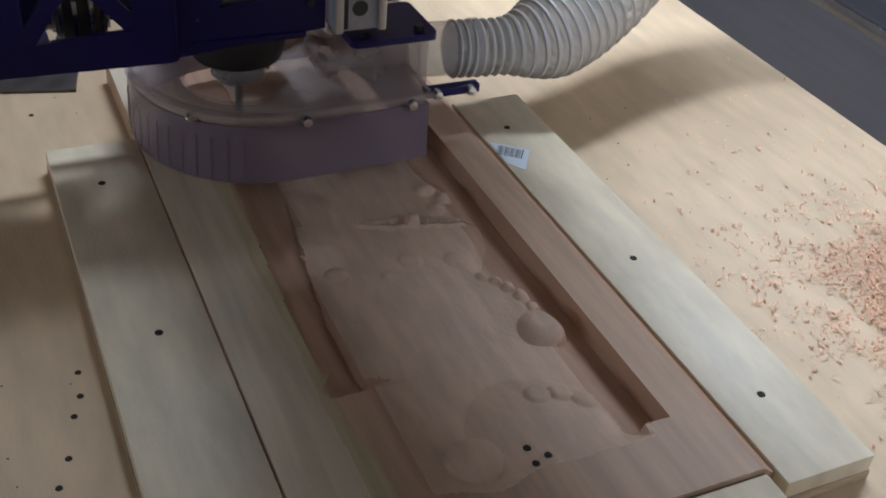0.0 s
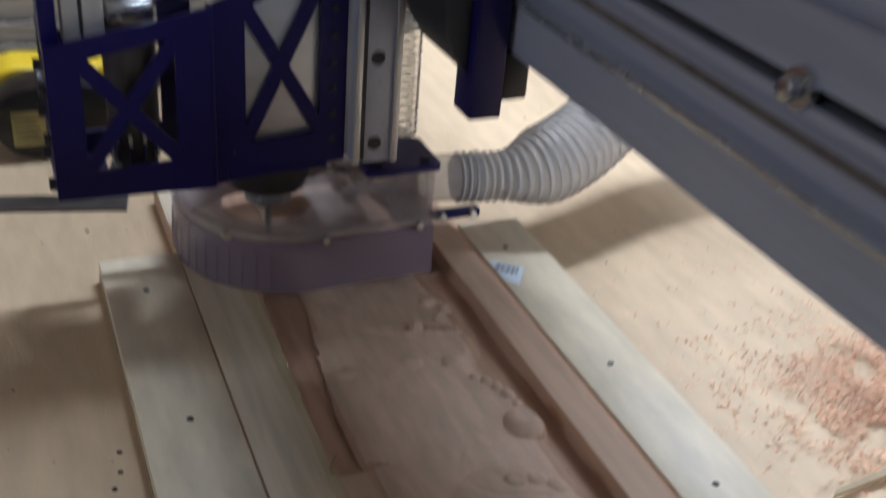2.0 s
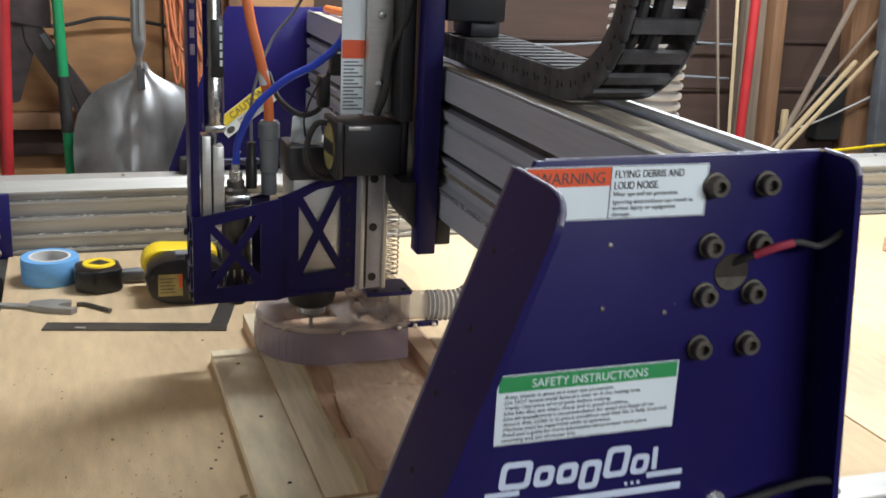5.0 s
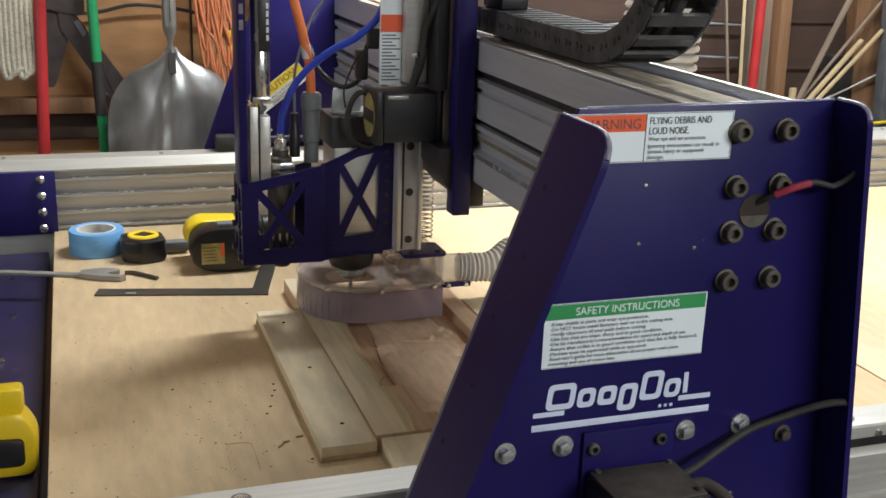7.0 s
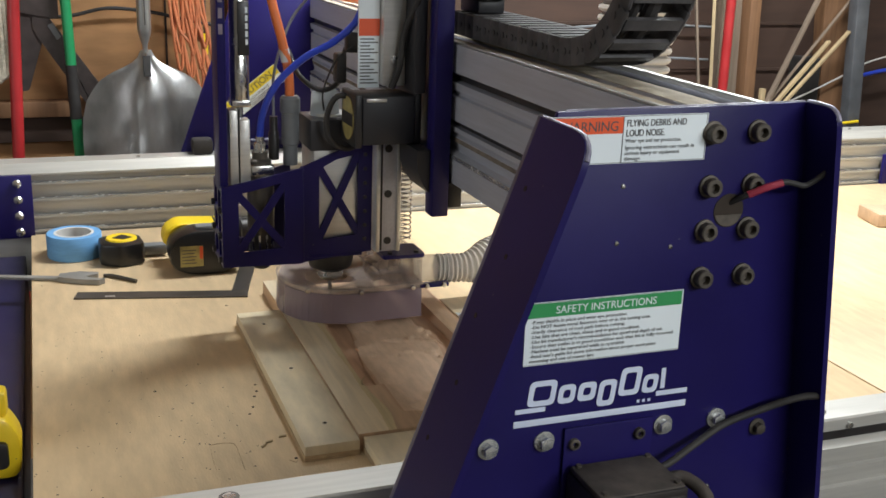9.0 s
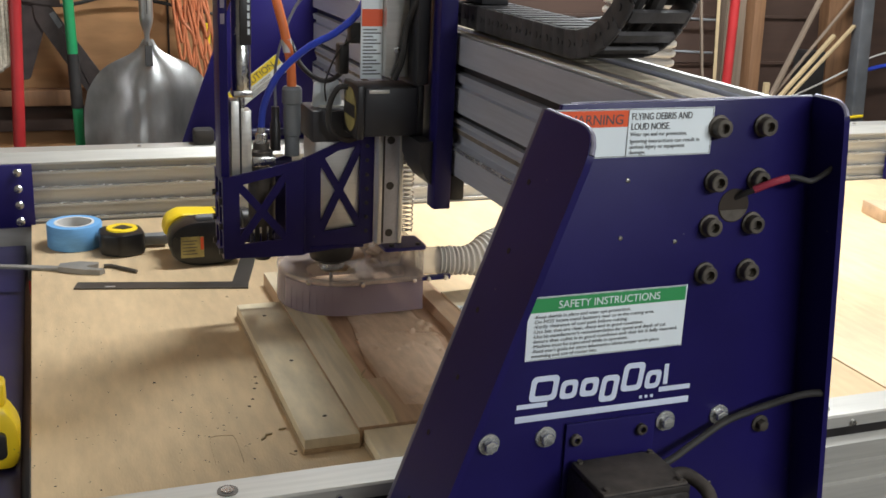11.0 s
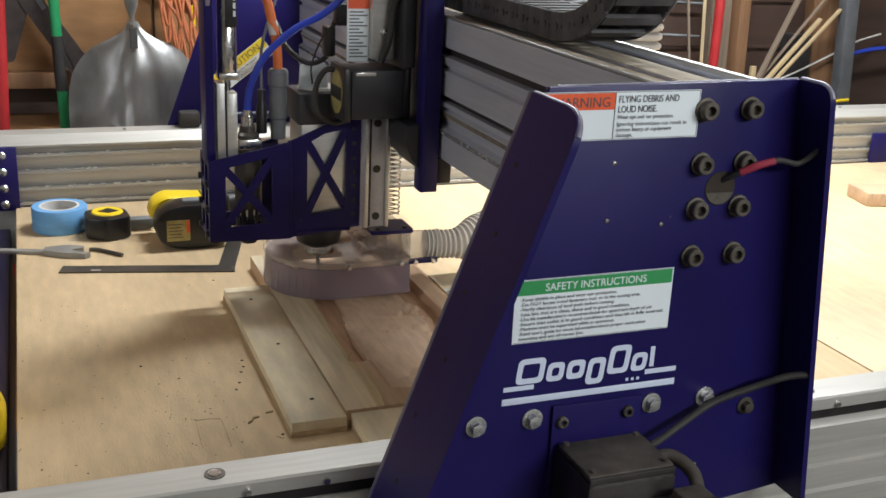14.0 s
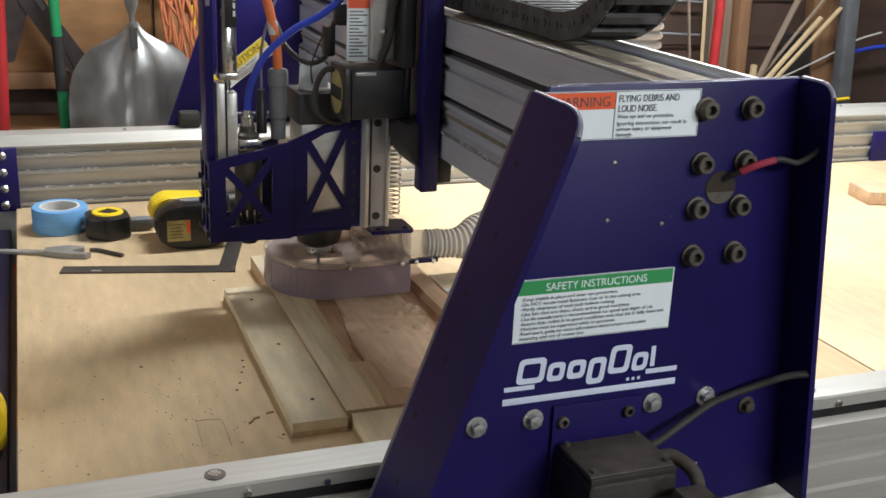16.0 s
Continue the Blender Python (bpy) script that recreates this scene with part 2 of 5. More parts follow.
def curve_points(pts, steps=12):
    """Points on a smooth line through pts."""
    pts = [Vector(p) for p in pts]
    ext = [2 * pts[0] - pts[1], *pts, 2 * pts[-1] - pts[-2]]
    out = []
    for i in range(1, len(ext) - 2):
        p0, p1, p2, p3 = ext[i - 1:i + 3]
        for k in range(steps):
            t = k / steps
            out.append(0.5 * (2 * p1 + (p2 - p0) * t + (2 * p0 - 5 * p1 + 4 * p2 - p3) * t * t + (3 * p1 - p0 - 3 * p2 + p3) * t ** 3))
    return out + [pts[-1]]


def sweep(path, radius, seg=12, bm=None):
    """A round tube along path; radius may be a function of the index."""
    bm = bm or bmesh.new()
    up, rings = Vector((0.13, 0.2, 1)), []
    for i, p in enumerate(path):
        d = (path[min(i + 1, len(path) - 1)] - path[max(i - 1, 0)]).normalized()
        if abs(d.dot(up.normalized())) > 0.95:
            up = Vector((1, 0.1, 0.1))
        u = d.cross(up).normalized()
        v = u.cross(d).normalized()
        up = v
        r = radius(i) if callable(radius) else radius
        rings.append([bm.verts.new(p + r * (math.cos(2 * math.pi * k / seg) * u + math.sin(2 * math.pi * k / seg) * v)) for k in range(seg)])
    for p, q in zip(rings, rings[1:]):
        for k in range(seg):
            bm.faces.new((p[k], p[(k + 1) % seg], q[(k + 1) % seg], q[k]))
    bm.faces.new(rings[0][::-1])
    bm.faces.new(rings[-1])
    return bm


def tube(pts, r, seg=12, steps=12, bm=None):
    return sweep(curve_points(pts, steps), r, seg, bm)


def puck(pts, a0, a1, axis="y", r=0.005):
    """A polygon drawn out along an axis, with both rims rounded off by r."""
    cx, cy = sum(p[0] for p in pts) / len(pts), sum(p[1] for p in pts) / len(pts)
    size = max(math.hypot(p[0] - cx, p[1] - cy) for p in pts)
    bm, rings = bmesh.new(), []
    s = 1 if a1 > a0 else -1
    levels = [(a0, r), (a0 + s * 0.3 * r, 0.29 * r), (a0 + s * r, 0.0), (a1 - s * r, 0.0), (a1 - s * 0.3 * r, 0.29 * r), (a1, r)]
    for a, inset in levels:
        k = 1 - inset / size
        ring = []
        for p in pts:
            u, v = cx + (p[0] - cx) * k, cy + (p[1] - cy) * k
            ring.append(bm.verts.new({"x": (a, u, v), "y": (u, a, v), "z": (u, v, a)}[axis]))
        rings.append(ring)
    n = len(pts)
    for p, q in zip(rings, rings[1:]):
        for i in range(n):
            bm.faces.new((p[i], p[(i + 1) % n], q[(i + 1) % n], q[i]))
    bm.faces.new(rings[0]), bm.faces.new(rings[-1])
    bmesh.ops.recalc_face_normals(bm, faces=bm.faces)
    return bm


def finish(name, bm, material, smooth=35):
    me = bpy.data.meshes.new(name)
    bmesh.ops.recalc_face_normals(bm, faces=bm.faces)
    bm.to_mesh(me)
    bm.free()
    for m in material if isinstance(material, (list, tuple)) else [material]:
        me.materials.append(m)
    if smooth:
        me.shade_smooth()
        me.set_sharp_from_angle(angle=radians(smooth))
    return me


def part(name, bm, material, parent, label="", smooth=35):
    ob = new(name, finish(name, bm, material, smooth))
    ob.parent = parent
    if label:
        tagged(ob, label)
    return ob


def thing(name, label, category, group="", kind=""):
    return tagged(new(name), label, category, group, kind)


def single(name, bm, material, label, category="", group="", kind="", smooth=35):
    return tagged(new(name, finish(name, bm, material, smooth)), label, category, group, kind)


def words(text, x, z, size, y, parent, material, width=None, tilt=0.0, face=-1):
    """Flat lettering on a face of constant y; x, z: its lower left corner."""
    cu = bpy.data.curves.new("lettering", "FONT")
    cu.body, cu.size, cu.extrude = text, size, 0.0002
    tmp = bpy.data.objects.new("lettering", cu)
    scene.collection.objects.link(tmp)
    bpy.context.view_layer.update()
    me = bpy.data.meshes.new_from_object(tmp.evaluated_get(bpy.context.evaluated_depsgraph_get()))
    bpy.data.objects.remove(tmp)
    w = max(v.co.x for v in me.vertices)
    k = (width / w) if width else 1.0
    me.transform(Matrix.Diagonal((k, 1, 1, 1)))
    me.transform(Matrix.Translation((x, y, z)) @ Matrix.Rotation(-tilt, 4, "Y") @ Matrix.Rotation(radians(90), 4, "X"))
    me.materials.append(material)
    ob = new("lettering", me)
    ob.parent = parent
    return ob


# ---- the room ----
single("floor", box(-3.0, 4.2, -2.6, 2.1, -0.95, -0.85), M["floor"], "dark dusty concrete workshop floor", "floor", kind="structure")
single("ceiling", box(-3.0, 4.2, -2.6, 2.1, 1.62, 1.7), M["ceil"], "dull white ceiling out of view, added to bounce light", "ceiling", kind="structure")
single("wall_back", box(-3.0, 0.62, 1.98, 2.06, -0.95, 1.62), M["wall"], "orange-stained plywood workshop wall behind the machine", "wall", kind="structure")
single("wall_back_dark", box(0.62, 4.2, 1.98, 2.06, -0.95, 1.62), M["wall_dark"], "dark brown board wall behind the machine", "wall", kind="structure")
# unseen walls that close the room and reflect fill light
single("wall_near", box(-3.0, 4.2, -2.7, -2.6, -0.95, 1.62), M["plain"], "plain pale wall out of view, added to bounce light", "wall", kind="structure")
single("wall_left", box(-3.1, -3.0, -2.7, 2.06, -0.95, 1.62), M["plain"], "plain pale wall out of view, added to bounce light", "wall", kind="structure")
single("wall_right", box(4.2, 4.3, -2.7, 2.06, -0.95, 1.62), M["plain"], "plain pale wall out of view, added to bounce light", "wall", kind="structure")


def stud(x, w, m, lean=0.0):
    single("wall_stud", prism([(x - w / 2, -0.85), (x + w / 2, -0.85), (x + w / 2 + lean, 1.6), (x - w / 2 + lean, 1.6)], 1.93, 1.978, "y", 0.002), m, "rough-sawn pine wall stud", "stud", "wall studs", "structure")


for sx, sw in ((-0.45, 0.05), (0.42, 0.05), (0.95, 0.05), (2.9, 0.05)):
    stud(sx, sw, M["stud"])
single("wall_stud", prism([(1.94, -0.85), (2.02, -0.85), (1.985, 0.8), (1.90, 0.8)], 1.945, 1.978, "y", 0.002), M["grey_wood"], "weathered grey-brown wall stud", "stud", "wall studs", "structure")
single("wall_stud", prism([(2.03, -0.85), (2.068, -0.85), (2.005, 0.8), (1.965, 0.8)], 1.90, 1.9775, "y", 0.002), M["stud"], "orange pine wall stud", "stud", "wall studs", "structure")
single("wall_stud", prism([(2.40, -0.85), (2.50, -0.85), (2.36, 0.8), (2.245, 0.8)], 1.93, 1.978, "y", 0.002), M["stud"], "orange pine wall stud", "stud", "wall studs", "structure")
single("wall_rail", box(-3.0, 0.39, 1.93, 1.977, 0.116, 0.155, 0.002), M["stud"], "horizontal pine nailing rail on the wall", "rail", "wall rails", "structure")
# dark strip in place of the shade in the recess under the rail
single("wall_rail", box(-3.0, 0.39, 1.955, 1.979, 0.048, 0.1155, 0.002), M["wall_dark"], "dark band standing for the shaded recess below the nailing rail", "rail", "wall rails", "structure")
for k, wz in enumerate((0.20, 0.345)):
    single("wall_board_edge", box(0.98, 1.90, 1.972, 1.981, wz, wz + 0.008), M["wall_dark"], "dark lap edge of a wall board", "board", "wall board edges", "structure")
    single("wall_board_edge", box(2.07, 2.24, 1.972, 1.981, wz, wz + 0.008), M["wall_dark"], "dark lap edge of a wall board", "board", "wall board edges", "structure")

for bx in (-1.25, -0.76, -0.27, 0.235):
    single("wall_seam", box(bx, bx + 0.005, 1.9765, 1.981, 0.1555, 1.62), M["wall_seam"], "dark seam between plywood wall sheets", "seam", "wall seams", "structure")

# ---- the machine table ----
HOLES = [(0.173, 0.432), (0.165, 0.395), (0.157, 0.363), (0.149, 0.343), (0.187, 0.759), (0.04, 0.447), (0.18, 0.209), (0.171, 0.411)]
sheet = single("spoilboard", box(-0.115, 1.0225, -0.03, 1.262, -0.019, 0.0, 0.001), M["spoil"], "tan fibreboard spoilboard sheet on the machine table", "board", "spoilboard sheets")
single("spoilboard", box(1.0265, 2.5, -0.03, 1.262, -0.019, 0.0, 0.001), M["spoil"], "tan fibreboard spoilboard sheet on the machine table", "board", "spoilboard sheets")
for hx, hy in HOLES:
    part("screw_hole", lathe([(0.0004, 0.0), (0.0021, 0.0), (0.002, 0.0003), (0.0004, 0.0004)], (hx, hy, 0.0001), 12), M["pit"], sheet, "dark screw hole")
single("table_support", box(-0.10, 2.48, 0.0, 1.25, -0.08, -0.0195), M["dark_blue"], "dark blue steel bed under the spoilboard", "table bed")


def guide_rail(name, side, y_in, zt, label):
    """An aluminium extrusion along x. side -1: its inner face looks to -y."""
    s = -side
    ob = thing(name, label, "rail", "long guide rails")
    prof = [(0.022, zt), (0.0, zt - 0.017), (0.0, zt - 0.021), (0.003, zt - 0.023)]
    for drop in (0.036, 0.069, 0.103, 0.133):
        prof += [(0.010, zt - drop + 0.012), (0.010, zt - drop + 0.001), (0.0, zt - drop), (0.0, zt - drop - 0.004), (0.003, zt - drop - 0.006)]
    prof += [(0.003, -0.12), (0.07, -0.12), (0.07, zt)]
    # bright strips laid on the ledges in place of the light they catch
    for drop in (0.036, 0.069, 0.103, 0.133):
        part("ledge_glint", box(-0.30, 2.75, y_in + 0.0004, y_in + 0.0095, zt - drop + 0.0008, zt - drop + 0.0024, 0.0004), M["zinc"], ob, "bright strip standing for the light on the rail ledge")
    part("extrusion", prism([(y_in + s * a, b) for a, b in prof], -0.30, 2.75, "x"), M["rail_alu"], ob)
    return ob


far = guide_rail("guide_rail", -1, 1.268, 0.139, "bright ribbed aluminium guide rail along the far table edge")
for x in (0.03, 0.33, 0.63, 0.93, 1.23, 1.53, 1.83, 2.13):
    part("screw", rod((x - 0.23, 1.305, 0.138), (x - 0.23, 1.305, 0.142), 0.004, seg=10), M["steel"], far)

near = thing("guide_rail", "bright ribbed aluminium guide rail along the near table edge", "rail", "long guide rails")
prof = [(-0.042, 0.1165), (-0.081, 0.1165), (-0.083, 0.1145), (-0.083, 0.102), (-0.078, 0.100), (-0.074, 0.099), (-0.074, 0.088), (-0.080, 0.084), (-0.083, 0.08), (-0.083, 0.062), (-0.079, 0.06), (-0.079, 0.056),
        (-0.083, 0.054), (-0.083, 0.038), (-0.079, 0.036), (-0.079, 0.032), (-0.083, 0.03), (-0.083, 0.008), (-0.079, 0.006), (-0.079, 0.0), (-0.083, -0.003), (-0.083, -0.06), (-0.042, -0.06)]
part("extrusion", prism(prof, -0.6, 2.75, "x"), M["rail_alu"], near)
part("seal_strip", box(-0.6, 2.75, -0.0775, -0.0742, 0.0885, 0.0985), M["black"], near, "black slot of the rail")
for k in range(0, 34):
    x = 0.083 + 0.0722 * (k - 8)
    part("side_screw", rod((x, -0.0825, 0.107), (x, -0.0865, 0.107), 0.0032, seg=10), M["steel"], near)
for x in (-0.24, 0.058, 0.706, 1.0):
    bm = rod((x, -0.0615, 0.1155), (x, -0.0615, 0.1175), 0.0095, seg=20)
    part("counterbore", bm, M["steel_dark"], near, "dark recessed bolt hole")
    part("bolt_head", rod((x, -0.0615, 0.1155), (x, -0.0615, 0.1185), 0.006, seg=12), M["steel"], near)

# end frame at the left with its bolted bracket
fr = thing("end_frame", "dark blue steel end beam of the machine frame", "frame")
part("end_beam", box(-0.35, -0.128, -0.03, 1.262, -0.16, -0.042, 0.003), M["dark_blue"], fr)
br = part("bracket", box(-0.30, -0.107, 1.256, 1.2665, -0.004, 0.121, 0.001), M["blue"], fr, "blue steel bracket with four bolts")
for k in range(4):
    part("bolt", lathe([(0.001, -0.007), (0.006, -0.006), (0.0085, -0.003), (0.0085, 0.0)], (-0.134, 1.256, 0.106 - 0.0325 * k), 16, axis="y"), M["steel"], br)
for k in range(6):
    part("bolt", rod((-0.18 - 0.01 * (k % 2), 0.1 + 0.2 * k, -0.043), (-0.18 - 0.01 * (k % 2), 0.1 + 0.2 * k, -0.038), 0.006, seg=10), M["steel"], fr)
fr2 = thing("end_frame", "blue steel bracket and beam of the machine frame", "frame")
part("bracket", box(1.985, 2.2, 1.256, 1.2665, -0.004, 0.078, 0.001), M["blue"], fr2)

# ---- clamp boards and the carved panel ----
def strip_board(label, x0, x1, y0, y1, holes):
    ob = thing("clamp_board", label, "board", "clamp boards round the panel")
    part("plank", box(x0, x1, y0, y1, 0.0005, 0.02, 0.0008), M["pine"], ob)
    part("bottom_ply", box(x0 - 0.0006, x1 + 0.0006, y0 - 0.0006, y1 + 0.0006, 0.0005, 0.0075), M["ply_edge"], ob, "darker lower ply")
    for hx, hy in holes:
        part("screw", lathe([(0.0004, 0.0), (0.0027, 0.0), (0.0026, 0.0003), (0.0004, 0.0004)], (hx, hy, 0.0200), 14), M["pit"], ob, "dark countersunk screw hole")
    return ob


strip_board("pale pine clamp board screwed beside the carved panel", 0.188, 0.2555, 0.196, 0.665, [(0.220, 0.608), (0.223, 0.430), (0.226, 0.252)])
strip_board("pale pine clamp board with dust shadow and sticker", 0.5225, 0.586, 0.192, 0.650, [(0.550, 0.598), (0.553, 0.404), (0.553, 0.257)])
strip_board("short pale board butted against the panel's near end", 0.262, 0.515, 0.10, 0.203, [])
st = thing("barcode_sticker", "small glossy barcode sticker on the pale clamp board", "sticker")
bm = prism([(0.524, 0.580), (0.551, 0.559), (0.533, 0.532), (0.5235, 0.546)], 0.0202, 0.0206, "z")
part("paper", bm, M["white"], st)
for k in range(14):
    o = Vector((0.529 + k * 0.00125, 0.572 - k * 0.0009, 0))
    bw = (0.0004, 0.0008, 0.0005)[k % 3]
    part("printed_bar", prism([(o.x, o.y), (o.x + bw, o.y - 0.7 * bw), (o.x + bw - 0.0080, o.y - 0.7 * bw - 0.0112), (o.x - 0.0080, o.y - 0.0112)], 0.0207, 0.0209, "z"), M["ink"], st)


def smooth(a, b, v):
    t = max(0.0, min(1.0, (v - a) / (b - a)))
    return t * t * (3 - 2 * t)


BUMPS = ((0.457, 0.362, 0.0165, 0.0062), (0.412, 0.278, 0.046, 0.0036), (0.420, 0.303, 0.008, 0.0028), (0.435, 0.301, 0.008, 0.0028), (0.447, 0.292, 0.008, 0.0026), (0.362, 0.270, 0.017, 0.0045), (0.345, 0.285, 0.014, -0.002),
         (0.460, 0.397, 0.006, 0.0035), (0.455, 0.408, 0.005, 0.003), (0.451, 0.419, 0.005, 0.003), (0.463, 0.386, 0.005, 0.003), (0.444, 0.426, 0.005, 0.0025), (0.448, 0.537, 0.008, 0.003), (0.457, 0.521, 0.006, 0.003), (0.447, 0.510, 0.006, 0.003),
         (0.402, 0.456, 0.009, 0.0022), (0.434, 0.448, 0.009, 0.0025), (0.381, 0.442, 0.006, 0.002), (0.348, 0.456, 0.008, 0.0025), (0.422, 0.499, 0.006, 0.0045), (0.36, 0.54, 0.022, 0.002), (0.39, 0.40, 0.05, 0.0018), (0.36, 0.36, 0.03, 0.0016))


def relief_height(x, y):
    """Top of the carved panel."""
    top = 0.0235
    if x > 0.512:
        top -= 0.006 * smooth(0.512, 0.522, x)
    left = 0.3235 + 0.0215 * smooth(0.38, 0.60, y) + 0.002 * noise.noise((0, y * 50, 0))
    reach = 0.467 + 0.0015 * noise.noise((3, y * 60, 0)) - 0.017 * smooth(0.035, 0.0, abs(y - 0.437)) + 0.006 * smooth(0.016, 0.0, abs(y - 0.360)) + 0.004 * smooth(0.47, 0.49, y) - 0.016 * smooth(0.53, 0.57, y)
    if y > 0.338 and 0.304 + 0.006 * smooth(0.42, 0.6, y) < x < left:
        return top - 0.0112
    if y > 0.258 and reach <= x < 0.4845:
        return top - 0.0165
    start = 0.246 + 0.012 * noise.noise((x * 26, 1, 0))
    if left <= x < reach and y > start:
        n = noise.noise((x * 22, y * 22, 0.3)) * 0.0026 + noise.noise((x * 60, y * 60, 4.1)) * 0.0006
        n -= 0.0007 * smooth(0.12, 0.0, abs(noise.noise((x * 17, y * 17, 9.3)))) + 0.0002 * smooth(0.12, 0.0, abs(noise.noise((x * 48, y * 48, 2.7))))
        h = top - 0.0088 + n - 0.005 * smooth(0.014, 0.0, reach - x)
        for cx, cy, r, a in BUMPS:
            d = ((x - cx) ** 2 + (y - cy) ** 2) / r ** 2
            if d < 1:
                h += (1.75 * a * (1 - d) ** 0.6 if r < 0.02 or r > 0.04 and y < 0.33 else 1.2 * a * (1 - d) ** 2)
        w = 0.0052 * (1 - abs(x - 0.426) / 0.044)
        off = abs(y - 0.4995 + (x - 0.422) * 0.24)
        if w > 0 and off < w and abs(x - 0.422) > 0.004:
            h -= 0.0045
        elif w > 0 and off < w + 0.003:
            h += 0.0015
        h = min(h, top - 0.0002)
        return top - (top - h) * smooth(0.0, 0.018, y - start) * (1 if y > 0.350 else smooth(0.0, 0.05, x - left) + (1 - smooth(0.0, 0.05, x - left)) * smooth(0.338, 0.350, y))
    return top


panel = thing("carved_panel", "reddish alder panel with a half-finished relief carving", "carved panel")
NX, NY = 250, 560
bm = bmesh.new()
PX0, PX1, PY0, PY1 = 0.2562, 0.5222, 0.204, 0.80
grid = [[bm.verts.new((PX0 + (PX1 - PX0) * i / NX, PY0 + (PY1 - PY0) * j / NY, relief_height(PX0 + (PX1 - PX0) * i / NX, PY0 + (PY1 - PY0) * j / NY))) for i in range(NX + 1)] for j in range(NY + 1)]
for j in range(NY):
    for i in range(NX):
        f = bm.faces.new((grid[j][i], grid[j][i + 1], grid[j + 1][i + 1], grid[j + 1][i]))
        h = max(v.co.z for v in f.verts)
        cx = f.calc_center_median().x
        flat = min(v.co.z for v in f.verts) > 0.02345 and not (0.335 < cx < 0.47 and 0.25 < f.calc_center_median().y)
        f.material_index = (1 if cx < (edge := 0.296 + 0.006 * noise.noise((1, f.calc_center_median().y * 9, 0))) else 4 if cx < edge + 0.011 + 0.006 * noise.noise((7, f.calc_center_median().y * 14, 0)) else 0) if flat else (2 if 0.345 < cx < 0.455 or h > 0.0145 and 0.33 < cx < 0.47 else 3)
rim = [grid[0][i] for i in range(NX + 1)] + [grid[j][NX] for j in range(1, NY + 1)] + [grid[NY][i] for i in range(NX - 1, -1, -1)] + [grid[j][0] for j in range(NY - 1, 0, -1)]
low = [bm.verts.new((v.co.x, v.co.y, 0.0005)) for v in rim]
for i in range(len(rim)):
    bm.faces.new((rim[i], low[i], low[(i + 1) % len(rim)], rim[(i + 1) % len(rim)]))
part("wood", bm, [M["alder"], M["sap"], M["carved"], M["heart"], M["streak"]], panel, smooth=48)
for hx, hy in ((0.394, 0.266), (0.402, 0.256), (0.392, 0.252)):
    part("knot", lathe([(0.0005, 0.0), (0.0024, 0.0), (0.0022, 0.0004), (0.0004, 0.0005)], (hx, hy, relief_height(hx, hy) + 0.0004), 12), M["pit"], panel, "dark knot hole")
part("splinter", tube([(0.303, 0.338, 0.02), (0.300, 0.345, 0.026), (0.306, 0.352, 0.03)], 0.0012, 6), M["stick"], panel)
part("splinter", tube([(0.331, 0.47, 0.010), (0.334, 0.476, 0.014), (0.331, 0.482, 0.017)], 0.0014, 6), M["shaving"], panel)

# ---- the gantry ----
gantry = thing("gantry", "blue and grey machine gantry with bolted side plates", "gantry")
bp = [(0.467, 0.459), (0.467, 0.420), (0.480, 0.418), (0.480, 0.409), (0.467, 0.407), (0.4685, 0.396), (0.474, 0.394), (0.474, 0.389), (0.4685, 0.387), (0.4685, 0.353), (0.479, 0.352), (0.479, 0.345), (0.4685, 0.344),
      (0.4685, 0.338), (0.475, 0.336), (0.475, 0.334), (0.471, 0.330), (0.476, 0.314), (0.4755, 0.309), (0.467, 0.305), (0.467, 0.263), (0.60, 0.263), (0.60, 0.459), (0.588, 0.462), (0.575, 0.459), (0.575, 0.452), (0.560, 0.452),
      (0.556, 0.457), (0.515, 0.457), (0.512, 0.450), (0.498, 0.450), (0.495, 0.459)]
beam = part("cross_beam", prism(bp, -0.094, 1.335, "y"), M["alu_dull"], gantry, "grey grooved aluminium beam")
part("beam_slot", box(0.4755, 0.4798, -0.09, 1.33, 0.4092, 0.4178), M["black"], beam, "black slot")
part("beam_slot", box(0.4755, 0.4788, -0.09, 1.33, 0.3453, 0.3517), M["black"], beam, "black slot")
part("track", box(0.571, 0.579, -0.09, 1.33, 0.4595, 0.4655, 0.001), M["track"], beam, "bright ground steel track")
part("track", box(0.468, 0.474, -0.09, 1.33, 0.4595, 0.4625, 0.001), M["track"], beam, "bright ground steel track")
for x0, x1, z0 in ((0.4765, 0.494, 0.4592), (0.4995, 0.5115, 0.4502), (0.5165, 0.555, 0.4572), (0.5605, 0.5705, 0.4522)):
    part("dust_film", box(x0, x1, -0.09, 1.33, z0, z0 + 0.0006), M["beam_dust"], beam, "film of settled wood dust")
part("lower_lip", box(0.4652, 0.4668, -0.09, 1.33, 0.2985, 0.3045, 0.0006), M["zinc"], beam, "thin bright lip of the beam")
part("rust_strip", box(0.4712, 0.4722, -0.09, 1.33, 0.3225, 0.3285), M["rust"], beam, "brown dusty strip in the groove")
part("slot_bolt", rod((0.482, 0.181, 0.350), (0.456, 0.181, 0.350), 0.006, seg=14, bev=0.001), M["steel"], beam, "bolt with washer")
part("slot_washer", rod((0.4684, 0.181, 0.350), (0.464, 0.181, 0.350), 0.0105, seg=18), M["steel"], beam)


